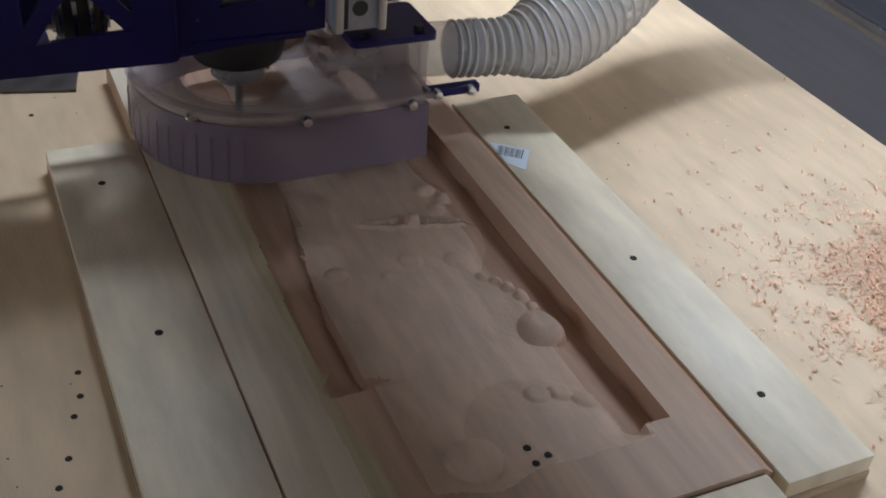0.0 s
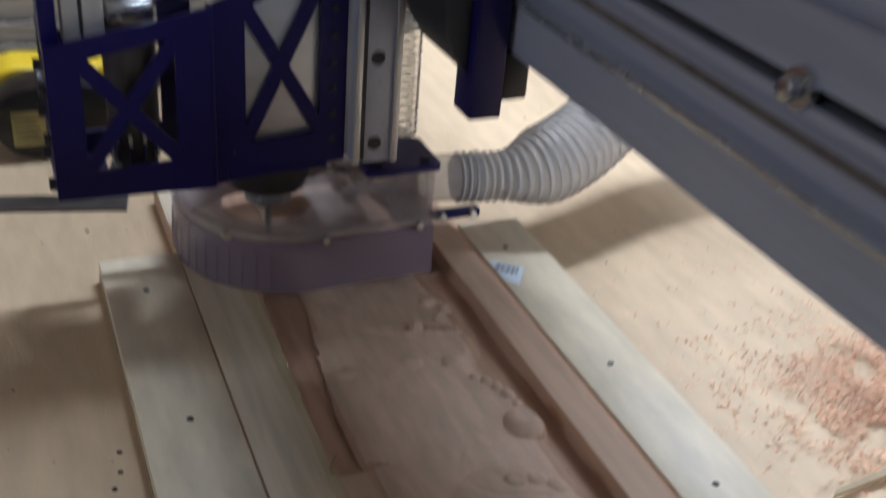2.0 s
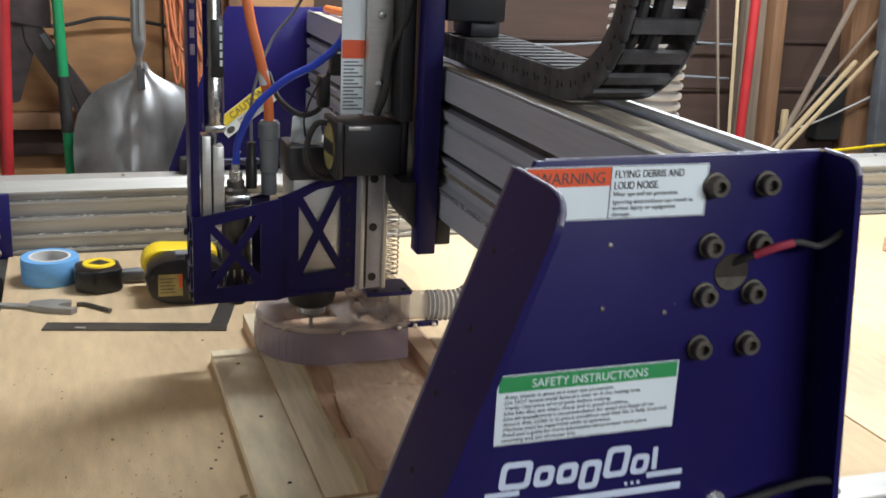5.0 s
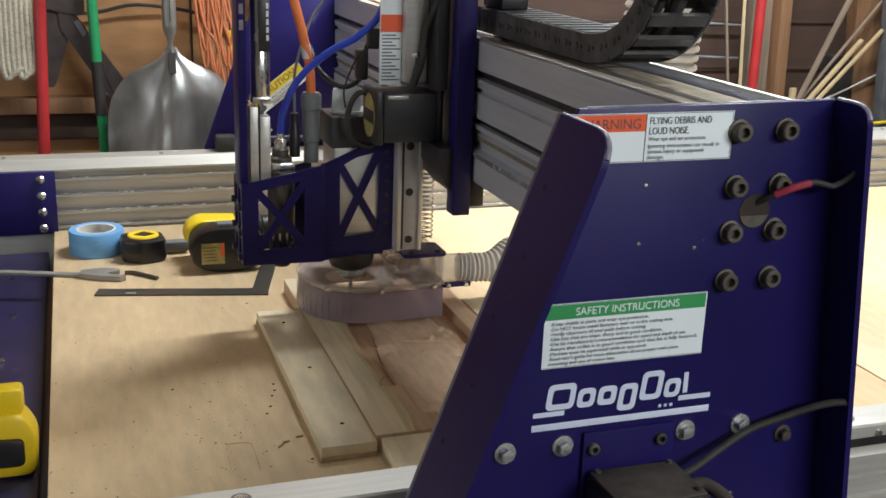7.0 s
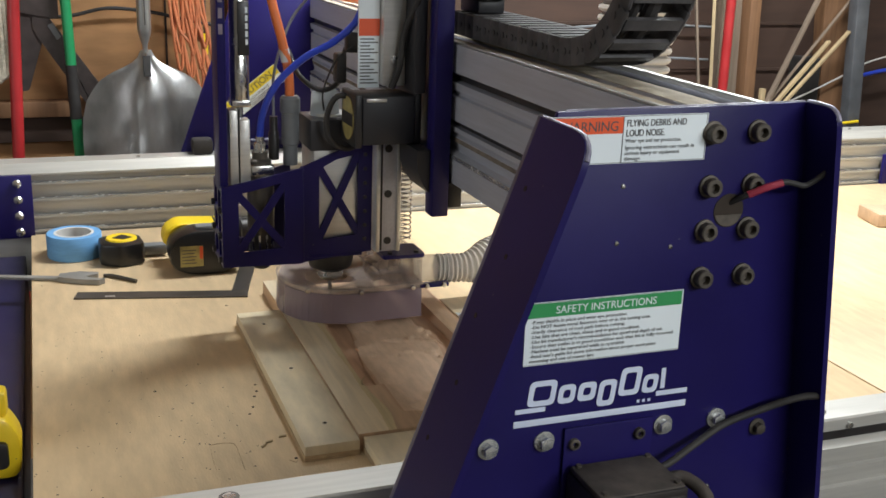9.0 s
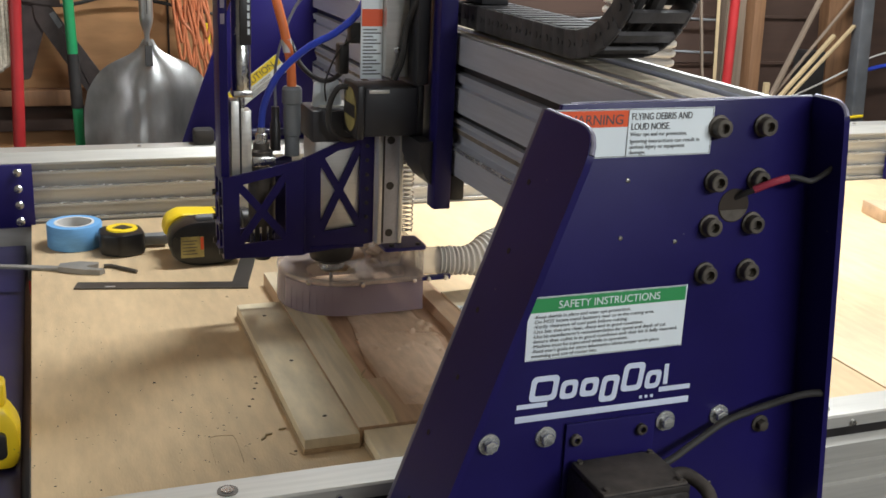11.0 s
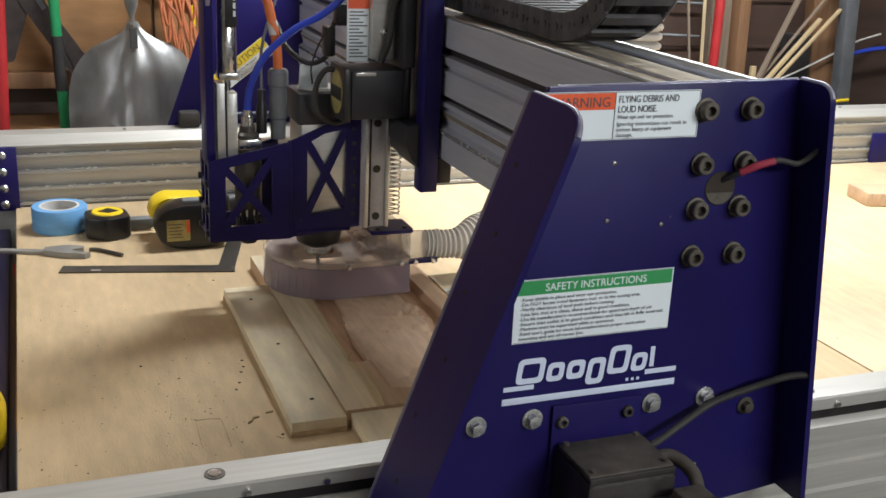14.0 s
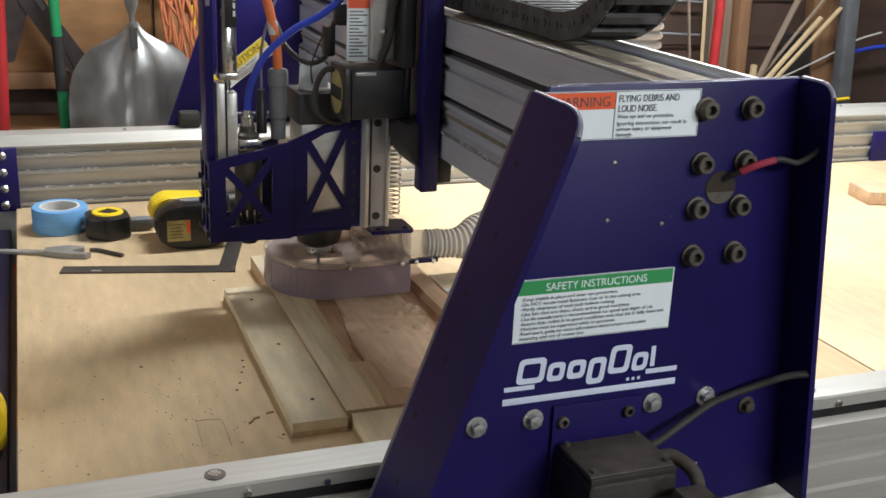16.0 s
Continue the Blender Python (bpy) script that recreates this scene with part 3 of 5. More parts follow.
def rounded(pts, r, n=5):
    """pts with each corner that has a radius rounded."""
    out = []
    k = len(pts)
    for i, p in enumerate(pts):
        p, a, b = Vector(p), Vector(pts[i - 1]), Vector(pts[(i + 1) % k])
        q = r[i] if isinstance(r, (list, tuple)) else r
        if q <= 0:
            out.append(tuple(p))
            continue
        s, e = p + (a - p).normalized() * q, p + (b - p).normalized() * q
        for j in range(n + 1):
            t = j / n
            out.append(tuple((1 - t) ** 2 * s + 2 * t * (1 - t) * p + t * t * e))
    return out


def side_plate(name, yp, s, xo, label, lip=True):
    """A side plate with both long edges folded out; s: the side to which they fold. lip: with the broad slanted flange."""
    y2 = yp - s * 0.006
    bend = 0.024
    cut = bend / 0.94 - 0.0065 if lip else 0.0
    outline = [(0.325 + xo + cut, 0.466), (0.606 + xo, 0.469), (0.6495 + xo, 0.030), (0.40 + xo, 0.006), (0.17 + xo + cut, 0.006), (0.17 + xo + cut, 0.040)]
    ob = part(name, prism(outline, yp, y2, "y", 0.0008), M["blue"], gantry, label)
    if lip:
        a, b = Vector((0.3185 + xo, 0, 0.466)), Vector((0.1635 + xo, 0, 0.040))
        d = (b - a).normalized()
        inward = Vector((-d.z, 0, d.x))
        length = (b - a).length
        deep = 0.118
        # the flat of the flange, from the bend out to its free edge
        shape = rounded([(0.0, bend), (0.0, deep), (length, deep), (length, bend)], [0, 0.03, 0.03, 0])
        bm = bmesh.new()
        lo = [bm.verts.new(a + d * u + Vector((0, y2 + s * v, 0))) for u, v in shape]
        hi = [bm.verts.new(a + d * u + Vector((0, y2 + s * v, 0)) + inward * 0.006) for u, v in shape]
        bm.faces.new(lo), bm.faces.new(hi[::-1])
        for i in range(len(shape)):
            bm.faces.new((lo[i], hi[i], hi[(i + 1) % len(shape)], lo[(i + 1) % len(shape)]))
        flange = part("slanted_flange", bm, M["blue"], ob)
        rim = [a + d * u + Vector((0, y2 + s * v, 0)) + inward * 0.003 for u, v in shape[:6]]
        part("worn_edge", sweep(rim, 0.0022, 8), M["worn_edge"], flange, "chipped bright edge of the paint")
        part("worn_edge", sweep([Vector((0.352 + xo, yp + 0.003, 0.4664)), Vector((0.604 + xo, yp + 0.003, 0.4690))], 0.0012, 8), M["worn_edge"], ob, "chipped bright edge of the paint")
        # the rounded bend between plate and flange, its lit look painted paler
        bm = bmesh.new()
        n = 12
        ring = [(bend, k / n) for k in range(n + 1)] + [(bend - 0.006, 1 - k / n) for k in range(n + 1)]
        ends = []
        for u in (0.0, length):
            row = []
            for r, f in ring:
                w = f * math.pi / 2
                row.append(bm.verts.new(a + d * u + inward * (bend - r * math.cos(w)) + Vector((0, y2 + s * (bend - r * math.sin(w)), 0))))
            ends.append(row)
            bm.faces.new(row)
        for i in range(len(ring)):
            j = (i + 1) % len(ring)
            bm.faces.new((ends[0][i], ends[0][j], ends[1][j], ends[1][i]))
        part("rounded_bend", bm, M["blue_worn_lit"], ob, "rounded bend, rubbed and dusty, with its lit paleness in the colour", smooth=50)
        for k in range(7):
            at_ = a + d * (0.06 + 0.058 * k) + Vector((0, y2 + s * (0.045 + 0.012 * (k % 2)), 0))
            part("flange_hole", rod(at_ + inward * 0.001, at_ - inward * 0.0004, 0.0026, seg=10), M["pit"], flange, "small dark hole")
    # upright flange
    a, b = Vector((0.604 + xo, 0, 0.469)), Vector((0.647 + xo, 0, 0.033))
    d = (b - a).normalized()
    nrm = Vector((-d.z, 0, d.x))
    length = (b - a).length
    shape = rounded([(0.0, 0.0), (0.0, 0.045), (length, 0.045), (length, 0.0)], [0, 0.018, 0.004, 0])
    bm = bmesh.new()
    lo = [bm.verts.new(a + d * u + Vector((0, yp + s * v, 0))) for u, v in shape]
    hi = [bm.verts.new(a + d * u + Vector((0, yp + s * v, 0)) + nrm * 0.006) for u, v in shape]
    bm.faces.new(lo), bm.faces.new(hi[::-1])
    for i in range(len(shape)):
        bm.faces.new((lo[i], hi[i], hi[(i + 1) % len(shape)], lo[(i + 1) % len(shape)]))
    upright = part("upright_flange", bm, M["blue"], ob)
    if lip:
        rim = [a + d * u + Vector((0, yp + s * v, 0)) + nrm * 0.003 for u, v in shape[:6]]
        part("worn_edge", sweep(rim, 0.0024, 8), M["worn_edge"], upright, "chipped bright edge of the paint")
    return ob


YP = -0.100
plate = side_plate("side_plate", YP, -1, 0.0, "folded blue steel side plate with warning labels")
far_plate = side_plate("side_plate", 1.345, 1, -0.016, "folded blue steel side plate at the far end", lip=False)


def cap_screw(x, z, r=0.0087, out=0.0115, m="dusty"):
    b = part("cap_screw", lathe([(r * 1.25, 0.0), (r * 1.25, -0.0025), (r, -0.003), (r, -out + 0.001), (r - 0.001, -out), (r * 0.55, -out), (r * 0.5, -out + 0.006), (0.0005, -out + 0.006)], (x, YP, z), 20, axis="y"), M[m], plate, "dusty black socket-head bolt")
    return b


for x, z in ((0.503, 0.443), (0.552, 0.443), (0.505, 0.392), (0.552, 0.392), (0.505, 0.349), (0.552, 0.349), (0.506, 0.302), (0.553, 0.302)):
    cap_screw(x, z)


def hex_bolt(x, z, m="zinc", r=0.0068):
    b = part("hex_bolt", lathe([(r * 1.55, 0.0), (r * 1.55, -0.0018), (r * 1.2, -0.0022), (0.001, -0.0024)], (x, YP, z), 22, axis="y"), M[m], plate, "bright hex bolt with washer")
    part("bolt_head", rod((x, YP - 0.002, z), (x, YP - 0.009, z), r, seg=6, bev=0.0008), M[m], b)


for x, z in ((0.293, 0.150), (0.351, 0.150), (0.481, 0.150), (0.543, 0.149)):
    hex_bolt(x, z)
hex_bolt(0.595, 0.132, "dusty", 0.006)
for x, z in ((0.381, 0.145), (0.452, 0.147)):
    cap_screw(x, z, 0.0058, 0.009)
for x, z in ((0.283, 0.213), (0.335, 0.383), (0.414, 0.396), (0.412, 0.342), (0.543, 0.071), (0.47, 0.335)):
    part("rivet", lathe([(0.0006, -0.0012), (0.002, -0.0008), (0.0026, 0.0)], (x, YP, z), 10, axis="y"), M["steel"], plate)
part("cable_hole", lathe([(0.0005, -0.0006), (0.0165, -0.0006), (0.0165, 0.0)], (0.530, YP, 0.367), 28, axis="y"), M["pit"], plate, "dark open cable hole")
part("hole_dust", prism([(0.530 + 0.0155 * math.cos(radians(a)), 0.367 + 0.0155 * math.sin(radians(a))) for a in range(195, 346, 15)], YP - 0.0012, YP - 0.0007, "y"), M["dusty"], plate, "wood dust lying in the hole")
part("mount_plate", box(0.371, 0.468, YP - 0.004, YP - 0.0002, 0.06, 0.161, 0.001), M["blue"], plate)

# labels
YL = YP - 0.0003
warn = part("warning_label", box(0.335, 0.4965, YL - 0.0004, YL, 0.418, 0.4615), M["white"], plate, "white warning label with an orange-red corner")
part("red_field", box(0.3365, 0.4085, YL - 0.0007, YL - 0.00042, 0.4455, 0.4602), M["red"], warn)
part("rule", box(0.4082, 0.4088, YL - 0.0009, YL - 0.00072, 0.419, 0.4605), M["ink"], warn)
for z in (0.4186, 0.4605):
    part("rule", box(0.336, 0.4958, YL - 0.0006, YL - 0.00045, z, z + 0.0005), M["ink"], warn)
part("rule", box(0.4952, 0.4958, YL - 0.0006, YL - 0.00045, 0.419, 0.4605), M["ink"], warn)
words("WARNING", 0.345, 0.4480, 0.0125, YL - 0.0008, warn, M["ink"], 0.058)
for k, (t, w, s) in enumerate((("FLYING DEBRIS AND", 0.062, 0.0088), ("LOUD NOISE.", 0.040, 0.0088), ("Wear eye and ear protection.", 0.058, 0.0052), ("Ignoring instructions can result in", 0.072, 0.0052), ("serious injury or equipment", 0.057, 0.0052), ("damage.", 0.017, 0.0052))):
    words(t, 0.4115, (0.4515, 0.4425, 0.4368, 0.4305, 0.4255, 0.4205)[k], s, YL - 0.0008, warn, M["ink"] if s > 0.006 else M["print_grey"], w)

safe = part("safety_label", box(0.324, 0.4895, YL - 0.0004, YL, 0.2295, 0.2915), M["white"], plate, "white safety label with a green heading")
part("green_field", box(0.3255, 0.488, YL - 0.0007, YL - 0.00042, 0.2765, 0.2902), M["green"], safe)
words("SAFETY INSTRUCTIONS", 0.354, 0.2795, 0.0105, YL - 0.0008, safe, M["white"], 0.106)
for k, t in enumerate(("-Keep shields in place and wear eye protection.", "-Do NOT locate metal fasteners near or in the cutting area.", "-Verify clearance of tool path before cutting.", "-Use bits that are clean, sharp and in good condition.",
                       "-Use bit manufacturer's recommendation for speed and depth of cut.", "-Insure that collet is in good condition and that bit is fully inserted.", "-Machine must be supervised while in operation.", "-Read user's guide for more information about proper work piece", "mounting and use of router bits.")):
    words(t, 0.330, 0.2710 - 0.0048 * k, 0.0048, YL - 0.0008, safe, M["print_grey"], 0.00212 * len(t))
for z in (0.2302, 0.2906):
    part("rule", box(0.3248, 0.4887, YL - 0.0006, YL - 0.00045, z, z + 0.0004), M["ink"], safe)

# maker's mark, as plain shapes
mark = part("maker_mark", box(0.318, 0.505, YL - 0.0004, YL, 0.1675, 0.1742, 0.00018), M["logo"], plate, "pale blue maker's mark of bars and rounded shapes")
part("mark_bar", box(0.319, 0.350, YL - 0.0004, YL, 0.1815, 0.1862), M["logo"], mark)
part("mark_bar", box(0.470, 0.505, YL - 0.0004, YL, 0.1822, 0.1872), M["logo"], mark)
def ring_panel(bm, outer, inner, y0, y1):
    """A flat panel with one opening; outer and inner have the same number of corners."""
    n = len(outer)
    lv = [[bm.verts.new((p[0], y, p[1])) for p in loop] for y in (y0, y1) for loop in (outer, inner)]
    for i in range(n):
        j = (i + 1) % n
        for p, q in ((0, 1), (1, 3), (3, 2), (2, 0)):
            bm.faces.new((lv[p][i], lv[p][j], lv[q][j], lv[q][i]))
    bmesh.ops.recalc_face_normals(bm, faces=bm.faces)


for x0, x1, z0, z1 in ((0.330, 0.3585, 0.1875, 0.213), (0.3615, 0.3795, 0.187, 0.206), (0.3825, 0.4015, 0.187, 0.206), (0.4045, 0.4235, 0.179, 0.206), (0.4265, 0.4495, 0.187, 0.216), (0.4525, 0.4695, 0.187, 0.206)):
    w = min(0.0055, 0.29 * (x1 - x0))
    lean = 0.12
    o = [(x + lean * (z - 0.186), z) for x, z in rounded([(x0, z0), (x1, z0), (x1, z1), (x0, z1)], 0.006)]
    n_ = [(x + lean * (z - 0.186), z) for x, z in rounded([(x0 + w, z0 + w), (x1 - w, z0 + w), (x1 - w, z1 - w), (x0 + w, z1 - w)], 0.0028)]
    bm = bmesh.new()
    ring_panel(bm, o, n_, YL - 0.0004, YL)
    part("mark_shape", bm, M["logo"], mark)
part("mark_shape", box(0.474, 0.4788, YL - 0.0004, YL, 0.1898, 0.211), M["logo"], mark)
for k, x in enumerate((0.449, 0.455, 0.461)):
    part("mark_shape", box(x, x + 0.003, YL - 0.0004, YL, 0.1775, 0.1805), M["logo"], mark)

# drive box on the near plate with its cable
drive = part("drive_box", box(0.374, 0.468, YP - 0.078, YP - 0.004, 0.035, 0.118, 0.006), M["drive"], plate, "dusty black drive motor on the side plate")
part("drive_lid", box(0.376, 0.466, YP - 0.074, YP - 0.008, 0.1175, 0.1245, 0.003), M["lid_dust"], drive, "lid under a coat of wood dust")
part("lid_rim", box(0.376, 0.466, YP - 0.0765, YP - 0.0735, 0.112, 0.1225, 0.001), M["drive"], drive)
part("drive_foot", box(0.392, 0.482, YP - 0.18, YP - 0.078, 0.005, 0.098, 0.008), M["drive"], drive)
part("plug", box(0.452, 0.484, YP - 0.125, YP - 0.092, 0.088, 0.112, 0.004), M["lid_dust"], drive)
part("plug_latch", box(0.458, 0.478, YP - 0.130, YP - 0.124, 0.092, 0.118, 0.002), M["drive"], drive)
part("elbow", tube([(0.464, YP - 0.045, 0.116), (0.478, YP - 0.052, 0.118), (0.486, YP - 0.075, 0.112), (0.480, YP - 0.098, 0.100)], 0.0068, 12), M["lid_dust"], drive)
part("drive_cable", tube([(0.452, YP - 0.03, 0.116), (0.475, YP - 0.028, 0.122), (0.505, YP - 0.022, 0.134), (0.545, YP - 0.014, 0.148), (0.585, YP - 0.02, 0.162), (0.607, YP - 0.028, 0.172), (0.622, YP - 0.034, 0.177), (0.634, YP - 0.040, 0.179)], 0.0038, 10), M["rubber"], drive, "dark braided cable")
part("cable", tube([(0.530, YP + 0.004, 0.372), (0.540, YP - 0.012, 0.384), (0.556, YP - 0.020, 0.393), (0.572, YP - 0.024, 0.398), (0.584, YP - 0.024, 0.396), (0.597, YP - 0.024, 0.394), (0.610, YP - 0.030, 0.405), (0.618, YP - 0.036, 0.42)], 0.0028, 10), M["rubber"], plate, "black cable leaving the hole")
part("red_sleeve", tube([(0.541, YP - 0.0128, 0.3847), (0.556, YP - 0.020, 0.393), (0.570, YP - 0.0235, 0.3975)], 0.0036, 10), M["sleeve"], plate, "red heat-shrink sleeve")

for bx, by in ((0.383, -0.014), (0.459, -0.014), (0.383, -0.068), (0.459, -0.068)):
    part("lid_screw", rod((bx, YP + by, 0.1244), (bx, YP + by, 0.127), 0.003, seg=10), M["dusty"], drive)

# caution sticker on the far plate
ca = part("caution_label", box(0, 0.108, -0.0006, 0, 0, 0.047), M["white"], far_plate, "yellow and white caution label, stuck on askew")
ca.matrix_basis = pose(0.309, 1.3385, 0.2045) @ Matrix.Rotation(radians(-38), 4, "Y") @ Matrix.Diagonal((1.24, 1, 0.92, 1))
part("yellow_field", box(0.001, 0.107, -0.0012, -0.0007, 0.024, 0.046), M["yellow"], ca)
words("CAUTION", 0.024, 0.0275, 0.021, -0.0013, ca, M["ink"], 0.07)
words("PINCH POINT", 0.03, 0.0135, 0.009, -0.0008, ca, M["ink"], 0.05)
part("hand_mark", lathe([(0.0005, -0.001), (0.0075, -0.001), (0.0075, -0.0007)], (0.012, 0, 0.011), 7, axis="y"), M["ink"], ca, "black warning symbol")
for k in range(3):
    part("printed_line", box(0.03, 0.095 - 0.01 * k, -0.001, -0.0007, 0.0095 - 0.0035 * k, 0.0108 - 0.0035 * k), M["ink"], ca)
part("roller_block", box(0.21, 0.252, 1.30, 1.335, 0.139, 0.172, 0.006), M["rubber"], far_plate, "black roller cover on the rail")
part("axle_bar", rod((0.27, 1.330, 0.158), (0.58, 1.330, 0.158), 0.008, seg=12), M["dark_blue"], far_plate)
for k in range(5):
    part("bolt", lathe([(0.0005, -0.003), (0.004, -0.002), (0.004, 0)], (0.28 + 0.05 * k, 1.339, 0.176), 10, axis="y"), M["steel"], far_plate)

# ---- the tool carriage on the beam ----
carriage = thing("tool_carriage", "blue router carriage with spindle, drill head and motors", "carriage")
YC = 0.590


def bar2d(bm, p, q, w, y0, y1):
    p, q = Vector((p[0], p[1])), Vector((q[0], q[1]))
    d = (q - p).normalized()
    n = Vector((-d.y, d.x)) * w / 2
    prism([tuple(p + n), tuple(q + n), tuple(q - n), tuple(p - n)], y0, y1, "y", 0, bm)


T = 0.004


def lattice(outer, inner, y0, bars):
    bm = bmesh.new()
    ring_panel(bm, outer, inner, y0, y0 + T)
    ob = part("front_panel", bm, M["blue"], carriage, "blue steel panel with a cross-shaped cutout")
    for k, (p, q) in enumerate(bars):
        bm = bmesh.new()
        bar2d(bm, p, q, 0.0115, y0 + 0.0003 * (k + 1), y0 + T - 0.0003 * (k + 1))
        part("cross_bar", bm, M["blue"], ob)
    return ob


in1 = [(0.182, 0.142), (0.182, 0.231), (0.250, 0.246), (0.250, 0.146)]
lattice([(0.162, 0.121), (0.162, 0.243), (0.276, 0.266), (0.276, 0.119)], in1, YC, [((0.178, 0.138), (0.254, 0.248)), ((0.178, 0.234), (0.254, 0.144))])
lattice([(0.279, 0.119), (0.279, 0.267), (0.330, 0.288), (0.386, 0.304), (0.386, 0.130)], [(0.304, 0.152), (0.304, 0.262), (0.330, 0.276), (0.364, 0.283), (0.364, 0.158)], YC + 0.006, [((0.300, 0.146), (0.366, 0.288)), ((0.302, 0.268), (0.368, 0.154))])
part("panel_fold", box(0.2755, 0.2795, YC + 0.001, YC + 0.012, 0.119, 0.267, 0.001), M["blue"], carriage)
for z in [0.15 + 0.022 * k for k in range(7)]:
    part("panel_bolt", lathe([(0.0005, -0.002), (0.003, -0.0015), (0.003, 0)], (0.375, YC + 0.006, z), 10, axis="y"), M["black"], carriage)
# end panel with round openings
bm = bmesh.new()
for a, b in ((YC, YC + 0.012), (YC + 0.035, YC + 0.043), (YC + 0.066, YC + 0.078)):
    solid(bm, 0.158, 0.162, a, b, 0.121, 0.243)
for z in (0.121, 0.158, 0.196, 0.233):
    solid(bm, 0.1582, 0.1618, YC + 0.010, YC + 0.068, z, z + 0.010)
part("end_panel", bm, M["blue"], carriage, "blue end panel with openings")
for z in (0.131, 0.168, 0.206):
    for y in (YC + 0.010, YC + 0.068):
        part("panel_bolt", rod((0.158, y, z), (0.153, y, z), 0.005, seg=10), M["black"], carriage)
bm = bmesh.new()
out3 = [(0.162, 0.121), (0.162, 0.225), (0.276, 0.258), (0.276, 0.119)]
ring_panel(bm, out3, in1, YC + 0.078, YC + 0.081)
part("rear_panel", bm, M["dark_blue"], carriage)
part("floor_panel", box(0.164, 0.20, YC + 0.004, YC + 0.078, 0.121, 0.124), M["dark_blue"], carriage)

# spindle
sp = part("spindle", box(0.296, 0.372, YC + 0.012, YC + 0.088, 0.128, 0.300, 0.004), M["alu"], carriage, "silver spindle motor body")
part("spindle_head", box(0.292, 0.376, YC + 0.011, YC + 0.092, 0.288, 0.335, 0.003), M["black_box"], sp)
part("fan_grille", lathe([(0.0005, 0.0), (0.030, 0.0), (0.032, -0.004)], (0.334, YC + 0.062, 0.338), 24), M["alu"], sp)
part("nose", lathe([(0.0005, 0.127), (0.036, 0.127), (0.036, 0.112), (0.033, 0.100), (0.026, 0.096), (0.0005, 0.096)], (0.331, YC + 0.044, 0.0), 32), M["black"], sp, "black spindle nose")
part("collet", lathe([(0.014, 0.098), (0.014, 0.095), (0.0205, 0.093), (0.0205, 0.084), (0.016, 0.079), (0.0032, 0.078), (0.0032, 0.03), (0.0005, 0.028)], (0.331, YC + 0.044, 0.0), 24), M["zinc"], sp, "bright collet nut and bit")
part("guard_lip", box(0.288, 0.372, YC + 0.004, YC + 0.11, 0.124, 0.130, 0.002), M["blue"], sp)

# drill head
dr = part("drill_head", lathe([(0.0005, 0.285), (0.012, 0.285), (0.012, 0.276), (0.017, 0.272), (0.017, 0.25), (0.020, 0.246), (0.020, 0.165), (0.017, 0.160), (0.017, 0.132), (0.014, 0.128), (0.0005, 0.128)], (0.222, YC + 0.04, 0.0), 28), M["steel_dark"], carriage, "dark steel air drill head")
part("drill_chuck", lathe([(0.0005, 0.128), (0.015, 0.128), (0.016, 0.122), (0.016, 0.112), (0.012, 0.106), (0.0005, 0.106)], (0.222, YC + 0.04, 0.0), 20), M["black"], dr)
part("fitting", lathe([(0.0005, 0.308), (0.006, 0.308), (0.006, 0.30), (0.009, 0.298), (0.009, 0.284), (0.0005, 0.284)], (0.222, YC + 0.04, 0.0), 12), M["steel"], dr, "bright air fitting")
part("clamp_block", box(0.205, 0.240, YC + 0.02, YC + 0.06, 0.252, 0.268, 0.003), M["steel"], dr)
for k in range(10):
    w = 2 * math.pi * k / 10
    part("fin", box(0.222 + 0.0175 * math.cos(w) - 0.0014, 0.222 + 0.0175 * math.cos(w) + 0.0014, YC + 0.04 + 0.0175 * math.sin(w) - 0.0014, YC + 0.04 + 0.0175 * math.sin(w) + 0.0014, 0.132, 0.160), M["steel"], dr)

# air cylinder with its channel
part("channel", prism([(0.158, YC + 0.010), (0.170, YC + 0.010), (0.170, YC + 0.060), (0.158, YC + 0.060)], 0.236, 0.72, "z", 0.001), M["blue"], carriage, "tall blue channel")
for k in range(7):
    part("channel_mark", box(0.1620 - 0.0015, 0.1665, YC + 0.0092, YC + 0.0096, 0.46 + 0.022 * k, 0.474 + 0.022 * k), M["faded"], carriage, "worn pale lettering shapes on the channel")
cyl = part("air_cylinder", lathe([(0.0005, 0.362), (0.012, 0.362), (0.014, 0.366), (0.014, 0.425), (0.0135, 0.426), (0.0135, 0.70), (0.0005, 0.70)], (0.192, YC + 0.030, 0.0), 28), M["steel"], carriage, "polished air cylinder")
part("cylinder_label", box(0.188, 0.2045, YC + 0.0145, YC + 0.017, 0.43, 0.505, 0.001), M["black"], cyl, "black brand label")
for k in range(5):
    part("label_mark", box(0.199, 0.2025, YC + 0.0138, YC + 0.0143, 0.445 + 0.011 * k, 0.453 + 0.011 * k), M["white"], cyl)
part("cylinder_foot", box(0.178, 0.206, YC + 0.015, YC + 0.046, 0.356, 0.366, 0.002), M["steel"], cyl)
part("piston_rod", rod((0.192, YC + 0.03, 0.24), (0.192, YC + 0.03, 0.36), 0.0045), M["steel"], cyl)
part("slide_block", box(0.174, 0.186, YC + 0.014, YC + 0.044, 0.236, 0.352, 0.001), M["alu"], cyl)
part("slide_block", box(0.188, 0.203, YC + 0.012, YC + 0.040, 0.236, 0.338, 0.0015), M["alu"], cyl, "pale machined slide block")
part("slide_line", box(0.1862, 0.1878, YC + 0.013, YC + 0.03, 0.236, 0.35), M["black"], cyl)

